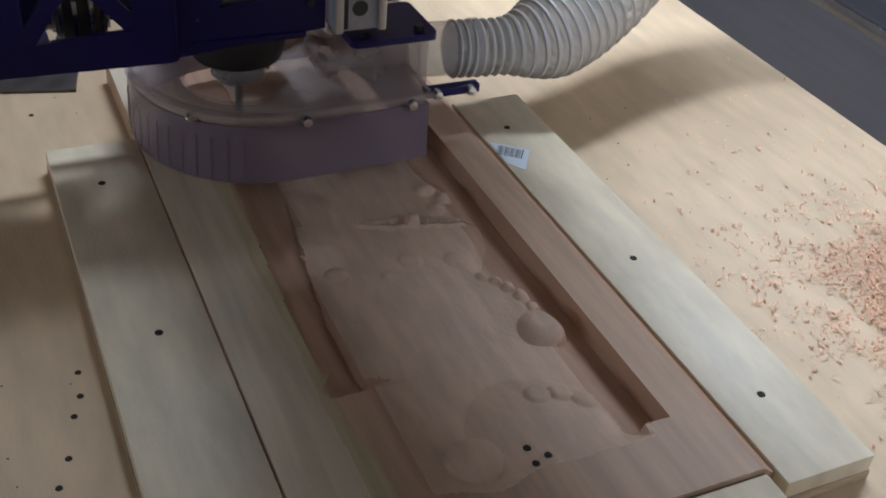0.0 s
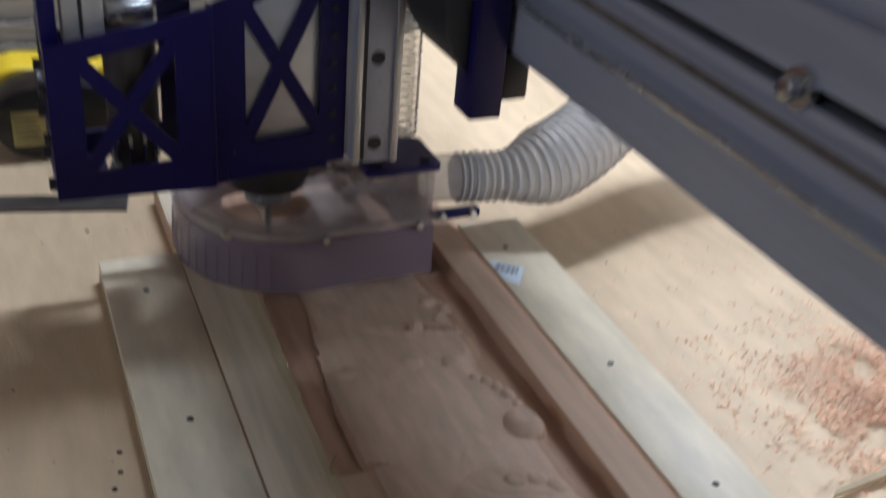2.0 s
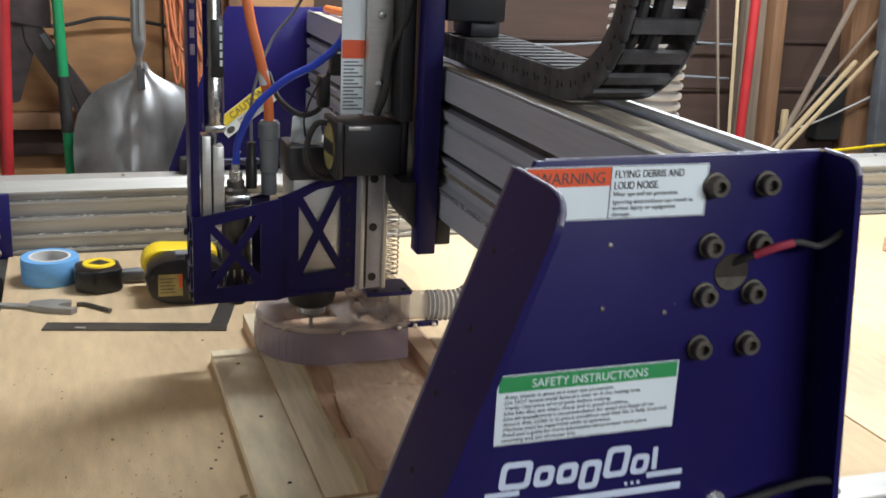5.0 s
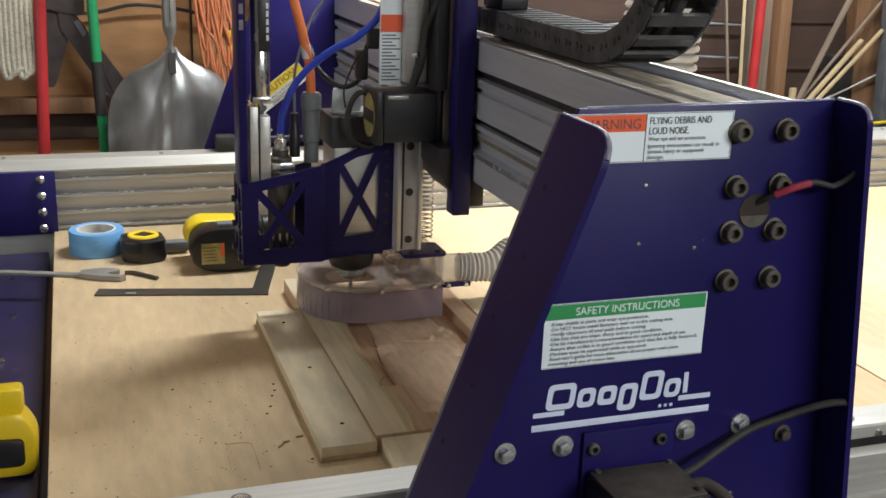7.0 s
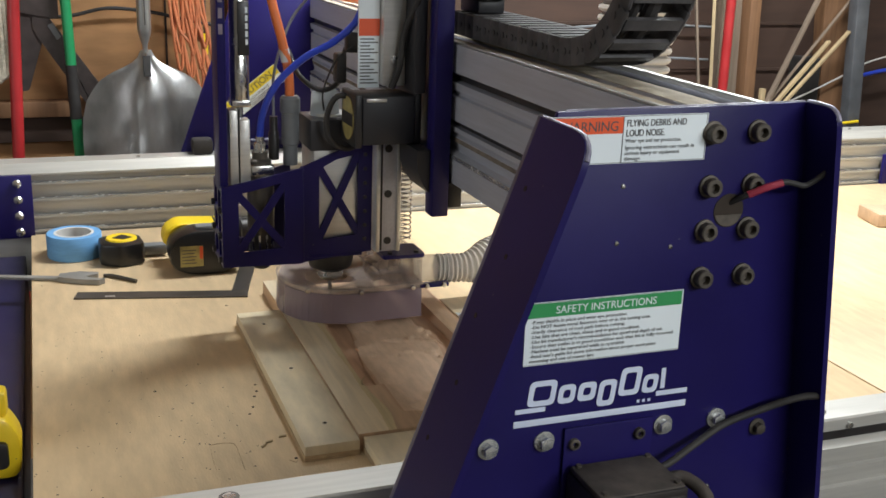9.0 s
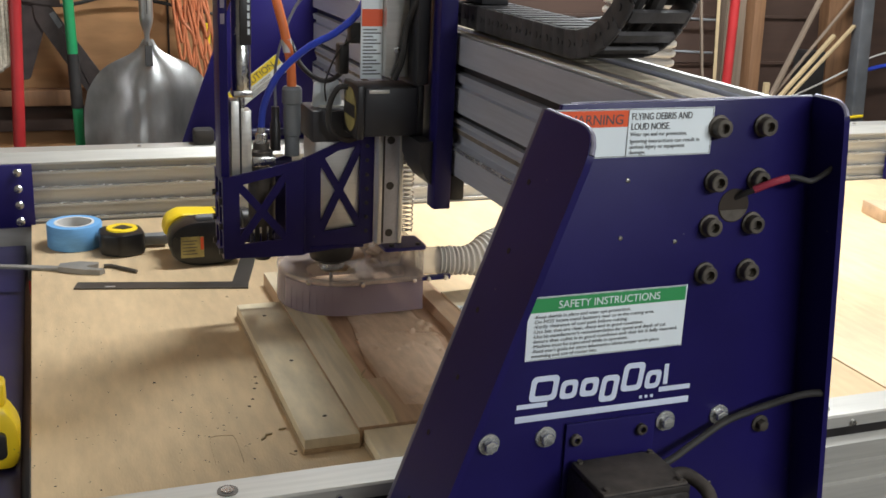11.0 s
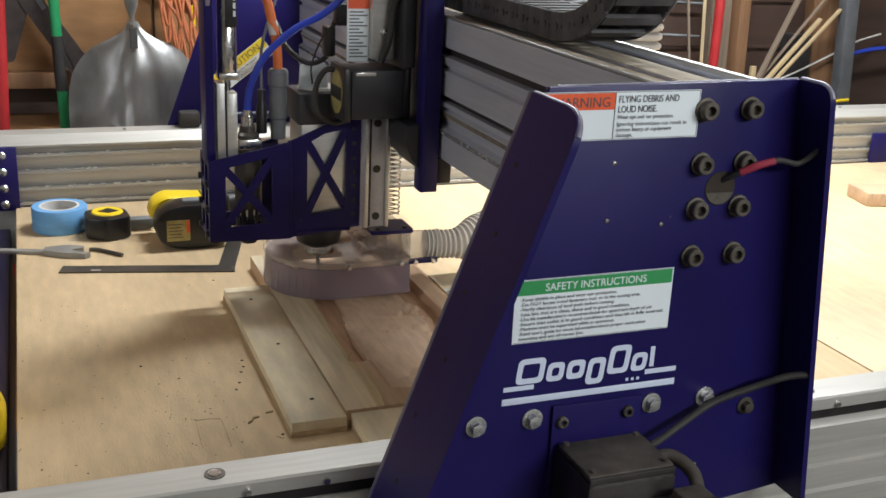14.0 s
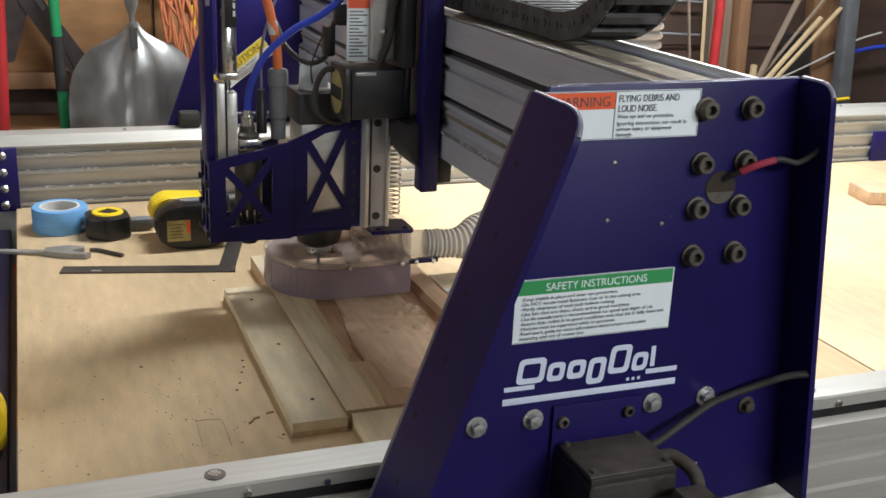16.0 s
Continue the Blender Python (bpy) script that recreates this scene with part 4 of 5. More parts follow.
# bracket that ties the carriage to the cable carrier, with a plug in it
bk_ = part("carrier_bracket", box(0.466, 0.545, YC - 0.118, YC - 0.075, 0.520, 0.640, 0.003), M["black_box"], carriage, "dark bracket tying the cable carrier to the carriage")
part("plug", lathe([(0.0005, -0.02), (0.010, -0.02), (0.011, -0.012), (0.013, -0.010), (0.013, 0.0)], (0.522, YC - 0.118, 0.598), 18, axis="y"), M["steel"], bk_, "bright cable plug")
part("stay", box(0.505, 0.545, YC - 0.100, YC - 0.03, 0.4995, 0.521, 0.002), M["black_box"], bk_)

# connectors, cable and air tube
part("connector", lathe([(0.0005, 0.262), (0.011, 0.262), (0.011, 0.292), (0.013, 0.294), (0.013, 0.34), (0.015, 0.342), (0.015, 0.362), (0.012, 0.366), (0.0005, 0.366)], (0.270, YC + 0.05, 0.0), 20), M["grey"], carriage, "grey cable connector")
part("connector", lathe([(0.0005, 0.27), (0.008, 0.27), (0.008, 0.31), (0.006, 0.314), (0.006, 0.335), (0.0005, 0.335)], (0.246, YC + 0.055, 0.0), 16), M["black"], carriage, "black cable connector")
part("power_cable", tube([(0.270, YC + 0.05, 0.36), (0.268, YC + 0.05, 0.40), (0.258, YC + 0.05, 0.45), (0.245, YC + 0.06, 0.51), (0.236, YC + 0.08, 0.60), (0.25, YC + 0.10, 0.72)], 0.0068, 14), M["orange"], carriage, "orange power cable")
part("cable_tag", tube([(0.2645, YC + 0.05, 0.416), (0.2615, YC + 0.05, 0.435)], 0.0074, 14, 4), M["card"], carriage)
part("air_tube", tube([(0.222, YC + 0.04, 0.305), (0.226, YC + 0.038, 0.34), (0.245, YC + 0.03, 0.385), (0.285, YC + 0.02, 0.425), (0.33, YC + 0.01, 0.452), (0.365, YC + 0.01, 0.49), (0.375, YC + 0.03, 0.56), (0.36, YC + 0.06, 0.68)], 0.0052, 12), M["tube_blue"], carriage, "blue air tube")
part("sensor_cable", tube([(0.246, YC + 0.055, 0.335), (0.249, YC + 0.06, 0.40), (0.28, YC + 0.09, 0.47), (0.32, YC + 0.10, 0.52), (0.36, YC + 0.10, 0.60)], 0.0022, 8), M["grey"], carriage)
coil = curve_points([(0.272, YC + 0.07, 0.43), (0.285, YC + 0.05, 0.395), (0.315, YC + 0.04, 0.375), (0.345, YC + 0.045, 0.388), (0.35, YC + 0.05, 0.42), (0.362, YC + 0.05, 0.45)], 26)
part("ribbed_cable", sweep(coil, lambda i: 0.0042 if i % 2 else 0.0034, 10), M["black"], carriage, "black ribbed cable")
part("cable_clip", box(0.336, 0.352, YC + 0.03, YC + 0.055, 0.385, 0.43, 0.004), M["black"], carriage)
part("cable_clip", box(0.352, 0.378, YC + 0.03, YC + 0.05, 0.430, 0.462, 0.004), M["black"], carriage)
part("thin_wire", tube([(0.318, YC + 0.035, 0.345), (0.317, YC + 0.035, 0.375), (0.335, YC + 0.03, 0.42), (0.36, YC + 0.03, 0.44)], 0.0014, 6), M["black"], carriage)
part("sign_plate", prism(rounded([(0.300, 0.335), (0.302, 0.372), (0.340, 0.376), (0.345, 0.338)], 0.004), YC + 0.045, YC + 0.048, "y"), M["white"], carriage, "small white metal plate")

# side motor
mo = part("axis_motor", box(0.346, 0.425, YC - 0.075, YC - 0.005, 0.312, 0.382, 0.004), M["black_box"], carriage, "glossy black axis motor")
part("motor_end", box(0.335, 0.3455, YC - 0.0775, YC - 0.0025, 0.309, 0.385, 0.002), M["black"], mo)
part("motor_label", lathe([(0.0005, -0.0012), (0.031, -0.0012), (0.031, 0.0)], (0.335, YC - 0.040, 0.347), 32, axis="x"), M["old_yellow"], mo, "round faded yellow motor label")
part("label_band", box(0.3330, 0.3336, YC - 0.067, YC - 0.013, 0.338, 0.356), M["black"], mo)
part("gear_case", box(0.4255, 0.4362, YC - 0.070, YC + 0.018, 0.3105, 0.3855, 0.003), M["black_box"], mo)
# bright bar standing for the highlight on the motor's top bevel
part("motor_glint", box(0.352, 0.382, YC - 0.0765, YC - 0.072, 0.374, 0.3790, 0.001), M["alu"], mo)
part("motor_cable", tube([(0.345, YC - 0.03, 0.375), (0.322, YC - 0.022, 0.374), (0.310, YC - 0.015, 0.345), (0.314, YC - 0.012, 0.312), (0.338, YC - 0.012, 0.296), (0.362, YC - 0.01, 0.302)], 0.0042, 10), M["rubber"], mo, "black motor cable loop")

# upright slide, spring, blue column
zr = part("slide_rail", box(0.389, 0.427, YC - 0.006, YC + 0.02, 0.131, 0.312, 0.001), M["alu_dull"], carriage, "grey upright slide rail")
part("rail_groove", box(0.396, 0.399, YC - 0.0066, YC - 0.0061, 0.133, 0.31), M["black"], zr)
part("rail_edge", box(0.3885, 0.3945, YC - 0.010, YC - 0.0062, 0.131, 0.312, 0.001), M["alu"], zr)
part("rail_edge", box(0.4215, 0.4275, YC - 0.010, YC - 0.0062, 0.131, 0.312, 0.001), M["alu"], zr)
for z in (0.148, 0.222, 0.292):
    part("rail_hole", lathe([(0.0005, -0.0006), (0.006, -0.0006), (0.006, 0.0)], (0.408, YC - 0.006, z), 18, axis="y"), M["black"], zr, "dark bolt hole")
n = 19 * 14
helix = [Vector((0.4425 + 0.0118 * math.cos(2 * math.pi * k / 14), YC + 0.02 + 0.0118 * math.sin(2 * math.pi * k / 14), 0.140 + 0.135 * k / n)) for k in range(n + 1)]
part("spring", sweep(helix, 0.0012, 6), M["zinc"], carriage, "dark coil spring")
part("spring_seat", rod((0.429, YC + 0.02, 0.286), (0.458, YC + 0.02, 0.286), 0.0115, seg=20, bev=0.001), M["steel"], carriage, "bright steel spring anchor")
part("lead_plate", prism([(0.4165, 0.31), (0.4175, 0.281), (0.4262, 0.260), (0.4362, 0.247), (0.4362, 0.31)], YC - 0.112, YC - 0.03, "y"), M["black_box"], carriage, "black cover plate with a stepped lower edge")
part("column", box(0.437, 0.4625, YC - 0.122, YC - 0.092, 0.214, 0.72, 0.002), M["blue"], carriage, "tall blue carriage column")
part("column_web", box(0.4565, 0.4635, YC - 0.0915, YC + 0.13, 0.236, 0.72, 0.001), M["dark_blue"], carriage, "dark blue back plate against the beam")
part("beam_hook", box(0.464, 0.486, YC - 0.115, YC - 0.05, 0.224, 0.2615, 0.003), M["black"], carriage, "black bracket hooked under the beam")
part("motor_hood", box(0.4185, 0.4364, YC - 0.085, YC - 0.02, 0.386, 0.72, 0.003), M["black_box"], carriage, "black carriage housing above the motor")
part("upper_column", box(0.384, 0.4180, YC - 0.045, YC - 0.005, 0.392, 0.72, 0.002), M["alu"], carriage, "upright aluminium slide body")
lab = part("printed_panel", box(0.352, 0.3835, YC - 0.030, YC - 0.026, 0.388, 0.70), M["white"], carriage, "white printed label strip")
part("red_band", box(0.3525, 0.3830, YC - 0.0308, YC - 0.0302, 0.462, 0.486), M["red"], lab)
for k in range(14):
    part("printed_line", box(0.3545, 0.381 - 0.006 * (k % 3), YC - 0.0307, YC - 0.0302, 0.394 + 0.0048 * k, 0.396 + 0.0048 * k), M["grey"], lab)
for z in (0.43, 0.52, 0.61):
    part("slide_bolt", lathe([(0.0005, -0.004), (0.005, -0.0035), (0.006, 0.0)], (0.401, YC - 0.045, z), 12, axis="y"), M["steel"], carriage)
part("column_cable", tube([(0.395, YC - 0.052, 0.390), (0.405, YC - 0.056, 0.42), (0.412, YC - 0.058, 0.47), (0.424, YC - 0.092, 0.54), (0.428, YC - 0.092, 0.66)], 0.005, 10), M["rubber"], carriage)
part("saddle_top", box(0.43, 0.60, YC + 0.0705, YC + 0.14, 0.4665, 0.478, 0.002), M["dark_blue"], carriage)
part("foot_plate", prism(rounded([(0.402, YC - 0.010), (0.470, YC - 0.010), (0.470, YC + 0.050), (0.402, YC + 0.050)], 0.006), 0.118, 0.1235, "z"), M["blue"], carriage, "blue foot plate over the dust shoe")
for x in (0.415, 0.458):
    part("foot_bolt", rod((x, YC + 0.0, 0.1235), (x, YC + 0.0, 0.127), 0.004, seg=10), M["black"], carriage)

# dust shoe
shoe = thing("dust_shoe", "clear acrylic dust shoe clouded with wood dust", "dust shoe")
CX, CY, CR = 0.352, 0.663, 0.095


def shoe_outline(grow=0.0, n=26):
    r = CR + grow
    pts = [(0.460 + grow, CY - r + 0.004), (CX, CY - r)]
    pts += [(CX + r * math.cos(a), CY + r * math.sin(a)) for a in (math.radians(270 - 180 * k / n) for k in range(1, n))]
    pts += [(CX, CY + r), (0.460 + grow, CY + r - 0.004)]
    return pts


def wall_strip(pts, z0, z1, thick, flare=0.0):
    """A wall round the outline; its lower rim stands out by flare."""
    bm = bmesh.new()
    n = len(pts)
    cx, cy = 0.39, CY
    rings = []
    levels = [(z0, -flare), (z0 + 0.35 * (z1 - z0), -0.45 * flare), (z1, 0.0)]
    levels += [(z, g + thick) for z, g in levels[::-1]]
    for z, g in levels:
        rings.append([bm.verts.new((x + (cx - x) * g / 0.09, y + (cy - y) * g / 0.09, z)) for x, y in pts])
    for a in range(len(rings)):
        p, q = rings[a], rings[(a + 1) % len(rings)]
        for k in range(n):
            bm.faces.new((p[k], p[(k + 1) % n], q[(k + 1) % n], q[k]))
    return bm


part("shoe_wall", wall_strip(shoe_outline(), 0.060, 0.079, 0.004), M["clear"], shoe, "clear acrylic wall")
part("skirt", wall_strip(shoe_outline(0.002), 0.0242, 0.071, 0.0015, 0.001), M["skirt"], shoe, "smoky vinyl strip skirt")
part("top_band", wall_strip(shoe_outline(0.0045), 0.0765, 0.0800, 0.002), M["clear"], shoe)
for k in range(13):
    a = math.radians(165 + 7.0 * k)
    r = CR + 0.0030
    x, y = CX + r * math.cos(a), CY + r * math.sin(a)
    part("skirt_slit", rod((x + 0.0008 * math.cos(a), y + 0.0008 * math.sin(a), 0.026), (x, y, 0.060), 0.0004, seg=5), M["skirt"], shoe)
# top with a round opening for the spindle
bm = bmesh.new()
outer = shoe_outline(-0.002)
inn = []
for x, y in outer:
    w = math.atan2(y - 0.634, x - 0.331)
    inn.append((0.331 + 0.040 * math.cos(w), 0.634 + 0.040 * math.sin(w)))
for z in (0.0765, 0.0795):
    a, b = [bm.verts.new((x, y, z)) for x, y in outer], [bm.verts.new((x, y, z)) for x, y in inn]
    for k in range(len(outer)):
        bm.faces.new((a[k], a[(k + 1) % len(a)], b[(k + 1) % len(a)], b[k]))
part("shoe_top", bm, M["clear"], shoe, "clear acrylic top plate")
part("dust_box", box(0.395, 0.466, 0.618, 0.735, 0.078, 0.112, 0.008), M["clear"], shoe, "clear duct box coated with dust")
bm = bmesh.new()
for k in range(26):
    x, y = random.uniform(0.36, 0.46), random.uniform(0.64, 0.75)
    bmesh.ops.create_icosphere(bm, subdivisions=2, radius=random.uniform(0.008, 0.018), matrix=pose(x, y, random.uniform(0.052, 0.088), random.uniform(0, 90), 0, random.uniform(0, 90)) @ Matrix.Diagonal((1.4, 1, 0.6, 1)))
for v in bm.verts:
    v.co += Vector((noise.noise(v.co * 90), noise.noise(v.co * 90 + Vector((5, 5, 5))), noise.noise(v.co * 90 + Vector((9, 1, 5))))) * 0.006
part("dust_heap", bm, M["dust"], shoe, "clumps of fine wood dust")
part("duct_flange", box(0.466, 0.474, 0.600, 0.72, 0.058, 0.114, 0.004), M["clear"], shoe)
part("duct", rod((0.470, 0.645, 0.079), (0.530, 0.637, 0.078), 0.0225, seg=36), M["stub"], shoe, "clear plastic duct stub")
part("duct_rim", rod((0.528, 0.6373, 0.078), (0.533, 0.6366, 0.078), 0.0245, seg=36), M["stub"], shoe)
part("clamp_bar", box(0.468, 0.516, 0.590, 0.600, 0.062, 0.070, 0.002), M["blue"], shoe, "blue clamp bar")
for x, y, z in ((0.478, 0.5895, 0.066), (0.507, 0.5895, 0.066), (0.446, 0.5660, 0.074), (0.362, 0.5635, 0.074), (0.285, 0.5918, 0.074)):
    part("screw", lathe([(0.0005, -0.004), (0.0035, -0.0035), (0.0045, -0.001), (0.0045, 0.002)], (x, y, z), 12, axis="y"), M["steel"], shoe, "bright screw")

# suction hose
hose = thing("suction_hose", "clear grey ribbed suction hose from the dust shoe", "hose")
path = curve_points([(0.510, 0.639, 0.078), (0.540, 0.636, 0.077), (0.575, 0.634, 0.078), (0.61, 0.640, 0.083), (0.65, 0.655, 0.093), (0.70, 0.68, 0.112), (0.75, 0.705, 0.145), (0.80, 0.73, 0.20), (0.86, 0.745, 0.28), (0.89, 0.75, 0.36)], 26)


def hose_radius(i):
    return 0.0215 + 0.0160 * smooth(34, 78, i)


part("hose_wall", sweep(path, lambda i: hose_radius(i) + 0.0020 * math.sin(i * math.pi / 3), 28), M["hose"], hose)
rb = bmesh.new()
for i in range(2, len(path) - 2, 6):
    d = (path[i + 1] - path[i - 1]).normalized()
    m = Matrix.Translation(path[i]) @ d.to_track_quat("Z", "Y").to_matrix().to_4x4()
    r = hose_radius(i) + 0.001
    ring = [m @ Vector((r * math.cos(2 * math.pi * k / 28), r * math.sin(2 * math.pi * k / 28), 0)) for k in range(29)]
    sweep(ring, 0.0019, 6, rb)
part("hose_rib", rb, M["rib"], hose, "grey spiral rib of the hose")

# second, upright ducting behind the beam
duct = thing("dust_duct", "large grey ribbed dust duct behind the beam", "duct")
dp = curve_points([(0.905, 0.75, 0.30), (0.908, 0.75, 0.40), (0.912, 0.75, 0.50), (0.922, 0.755, 0.62), (0.94, 0.765, 0.80), (0.97, 0.78, 1.0)], 30)
# wall coloured darker to stand for the shade between ribs
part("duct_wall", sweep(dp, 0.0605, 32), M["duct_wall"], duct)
rb, run, last = bmesh.new(), 0.0, -1.0
for i in range(1, len(dp) - 1):
    run += (dp[i] - dp[i - 1]).length
    if run - last < 0.0145:
        continue
    last = run
    d = (dp[i + 1] - dp[i - 1]).normalized()
    m = Matrix.Translation(dp[i]) @ d.to_track_quat("Z", "Y").to_matrix().to_4x4()
    ring = [m @ Vector((0.0625 * math.cos(2 * math.pi * k / 28), 0.0625 * math.sin(2 * math.pi * k / 28), 0)) for k in range(29)]
    sweep(ring, 0.0060, 8, rb)
part("duct_rib", rb, M["rib"], duct, "pale grey ribs of the duct")

# cable carrier on the beam
cc = thing("cable_carrier", "black plastic link cable carrier lying on the beam", "cable carrier")
line = [(0.530, y, 0.4825) for y in (0.56, 0.50, 0.44, 0.38, 0.32, 0.23)] + [(0.530, 0.178, 0.4835), (0.531, 0.128, 0.496), (0.532, 0.088, 0.525), (0.534, 0.068, 0.56), (0.536, 0.063, 0.60), (0.538, 0.078, 0.645), (0.54, 0.118, 0.68), (0.542, 0.18, 0.70), (0.543, 0.32, 0.705), (0.543, 0.45, 0.705), (0.543, 0.60, 0.705), (0.543, 0.75, 0.705)]
cp = curve_points(line, 8)
lengths = [0.0]
for a, b in zip(cp, cp[1:]):
    lengths.append(lengths[-1] + (b - a).length)
s = 0.0
while s < lengths[-1] - 0.03:
    def at(q):
        i = max(j for j in range(len(lengths) - 1) if lengths[j] <= q)
        return cp[i].lerp(cp[i + 1], (q - lengths[i]) / max(1e-6, lengths[i + 1] - lengths[i]))
    p, q = at(s), at(min(s + 0.027, lengths[-1] - 0.001))
    d = (q - p).normalized()
    right = Vector((1, 0, 0))
    up = right.cross(d).normalized()
    m = Matrix((( *right, 0), (*d, 0), (*up, 0), (0, 0, 0, 1))).transposed()
    m.translation = (p + q) / 2
    bm = bmesh.new()
    for sx in (-0.040, 0.034):
        solid(bm, sx, sx + 0.006, -0.0165, 0.0165, -0.0165, 0.0165, 0.003)
    for sz in (-0.0165, 0.0115):
        solid(bm, -0.034, 0.034, -0.007, 0.007, sz, sz + 0.005)
    rod((-0.0412, 0, 0), (-0.0395, 0, 0), 0.0045, seg=10, bm=bm)
    rod((-0.0412, 0.012, 0), (-0.0395, 0.012, 0), 0.0022, seg=8, bm=bm)
    bm.transform(m)
    part("link", bm, M["chain"], cc)
    s += 0.030
part("carried_cable", sweep(curve_points([(v.x, v.y, v.z) for v in cp[::6]], 6), 0.009, 10), M["rubber"], cc)
part("carried_cable", sweep(curve_points([(v.x - 0.02, v.y, v.z + 0.002) for v in cp[::6]], 6), 0.006, 10), M["rubber"], cc, "dark cable in the carrier")

single("loose_cable", tube([(0.50, 1.30, 0.468), (0.515, 1.15, 0.470), (0.50, 1.0, 0.469), (0.52, 0.86, 0.470), (0.51, 0.76, 0.468)], 0.008, 12), M["orange"], "orange cable lying along the top of the beam", "cable")

# ---- loose tools on the spoilboard ----
tape = thing("tape_roll", "roll of blue masking tape lying flat on the spoilboard", "tape roll")
part("tape_winding", lathe([(0.036, 0.0005), (0.0482, 0.0005), (0.0492, 0.002), (0.0492, 0.043), (0.0482, 0.0445), (0.036, 0.0445), (0.036, 0.0005)], (-0.038, 1.104, 0.0), 40), M["tape"], tape)
part("core", lathe([(0.0312, 0.001), (0.0358, 0.001), (0.0358, 0.045), (0.0312, 0.045), (0.0312, 0.001)], (-0.038, 1.104, 0.0), 40), M["card"], tape, "pale cardboard core")

tm = thing("tape_measure", "black and yellow tape measure beside the tape roll", "tape measure")
bm = puck(rounded([(-0.040, -0.020), (-0.004, -0.044), (0.040, -0.030), (0.040, 0.030), (-0.034, 0.036)], 0.012), 0.0005, 0.042, "z", 0.006)
part("case", bm, M["tool_black"], tm).matrix_basis = pose(0.040, 1.045, 0, 0, 0, 6)
part("yellow_face", lathe([(0.0005, 0.0), (0.027, 0.0), (0.029, -0.004)], (0.043, 1.052, 0.0445), 28), M["drill_yellow"], tm, "yellow round face")
part("black_badge", prism([(0.026, 1.048), (0.045, 1.066), (0.062, 1.046), (0.045, 1.036)], 0.0447, 0.0456, "z"), M["black"], tm)
part("tongue", box(0.082, 0.125, 1.055, 1.078, 0.005, 0.024, 0.003), M["grey"], tm)

dl = thing("cordless_drill", "yellow and black cordless drill lying on its side", "drill")
oval = []
for k in range(40):
    w = 2 * math.pi * k / 40
    oval.append((0.066 * math.copysign(abs(math.cos(w)) ** 0.78, math.cos(w)), -0.003 + 0.0412 * math.copysign(abs(math.sin(w)) ** 0.78, math.sin(w))))
bm = puck(oval, -0.030, 0.030, "y", 0.008)
bt = part("battery", bm, M["tool_black"], dl, "chunky black battery pack")
bt.matrix_basis = pose(0.182, 0.955, 0.0445)
part("battery_label", box(-0.048, -0.008, -0.0312, -0.0302, -0.026, 0.012), M["old_yellow"], bt, "worn yellow rating label")
part("label_stripe", box(-0.014, -0.0085, -0.0320, -0.0313, -0.012, 0.011), M["red"], bt)
for k in range(5):
    part("label_mark", box(-0.045, -0.020 - 0.003 * (k % 2), -0.0320, -0.0313, -0.020 + 0.006 * k, -0.0185 + 0.006 * k), M["steel_dark"], bt)
for k in range(2):
    part("vent", box(0.205 + 0.008 * k, 0.208 + 0.008 * k, 0.992, 1.03, 0.0785, 0.0805), M["black"], dl, "dark vent slot")
part("latch", box(-0.018, 0.014, -0.018, 0.004, 0.032, 0.044, 0.003), M["grey"], bt)
part("body", puck(rounded([(0.110, 0.044), (0.116, 0.070), (0.138, 0.083), (0.240, 0.078), (0.246, 0.036), (0.150, 0.026)], 0.010), 0.987, 1.042, "y", 0.010), M["drill_yellow"], dl, "yellow drill body")
part("grip", box(0.150, 0.190, 0.965, 1.01, 0.012, 0.06, 0.008), M["black"], dl)
part("gear_collar", lathe([(0.0005, 0.0), (0.026, 0.0), (0.027, 0.008), (0.023, 0.012), (0.023, 0.026), (0.0005, 0.026)], (0.244, 1.013, 0.056), 24, axis="x"), M["black"], dl)
part("chuck", lathe([(0.0005, 0.0), (0.021, 0.0), (0.021, 0.022), (0.014, 0.034), (0.0005, 0.036)], (0.270, 1.013, 0.056), 24, axis="x"), M["grey"], dl)

sq = thing("steel_square", "dark steel carpenter's square lying on the spoilboard", "square")
part("blade", prism([(-0.042, 0.880), (-0.05, 0.850), (0.228, 0.790), (0.234, 0.820)], 0.0004, 0.0028, "z"), M["steel_dark"], sq)
part("tongue", prism([(0.207, 0.8265), (0.2345, 0.8205), (0.274, 0.965), (0.248, 0.972)], 0.0005, 0.0027, "z"), M["steel_dark"], sq)
part("stamp", prism([(0.0, 0.850), (0.016, 0.847), (0.016, 0.841), (0.0, 0.844)], 0.0029, 0.0031, "z"), M["alu"], sq, "bright worn stamp")

wr = thing("spanner", "worn steel open-ended spanner", "spanner")
part("shank", prism(rounded([(-0.26, 1.030), (-0.26, 1.018), (-0.07, 0.951), (-0.066, 0.966)], 0.003), 0.001, 0.006, "z", 0.001), M["worn"], wr)
part("jaw", prism([(-0.072, 0.948), (-0.04, 0.928), (-0.005, 0.914), (0.004, 0.922), (-0.02, 0.934), (-0.026, 0.943), (-0.006, 0.950), (-0.004, 0.960), (-0.035, 0.972), (-0.068, 0.968)], 0.001, 0.010, "z"), M["worn"], wr)
hx = single("hex_key", tube([(0.004, 0.955, 0.004), (0.016, 0.953, 0.004), (0.030, 0.940, 0.004), (0.056, 0.912, 0.004)], 0.0035, 6), M["steel_dark"], "dark hex key beside the spanner", "hex key")
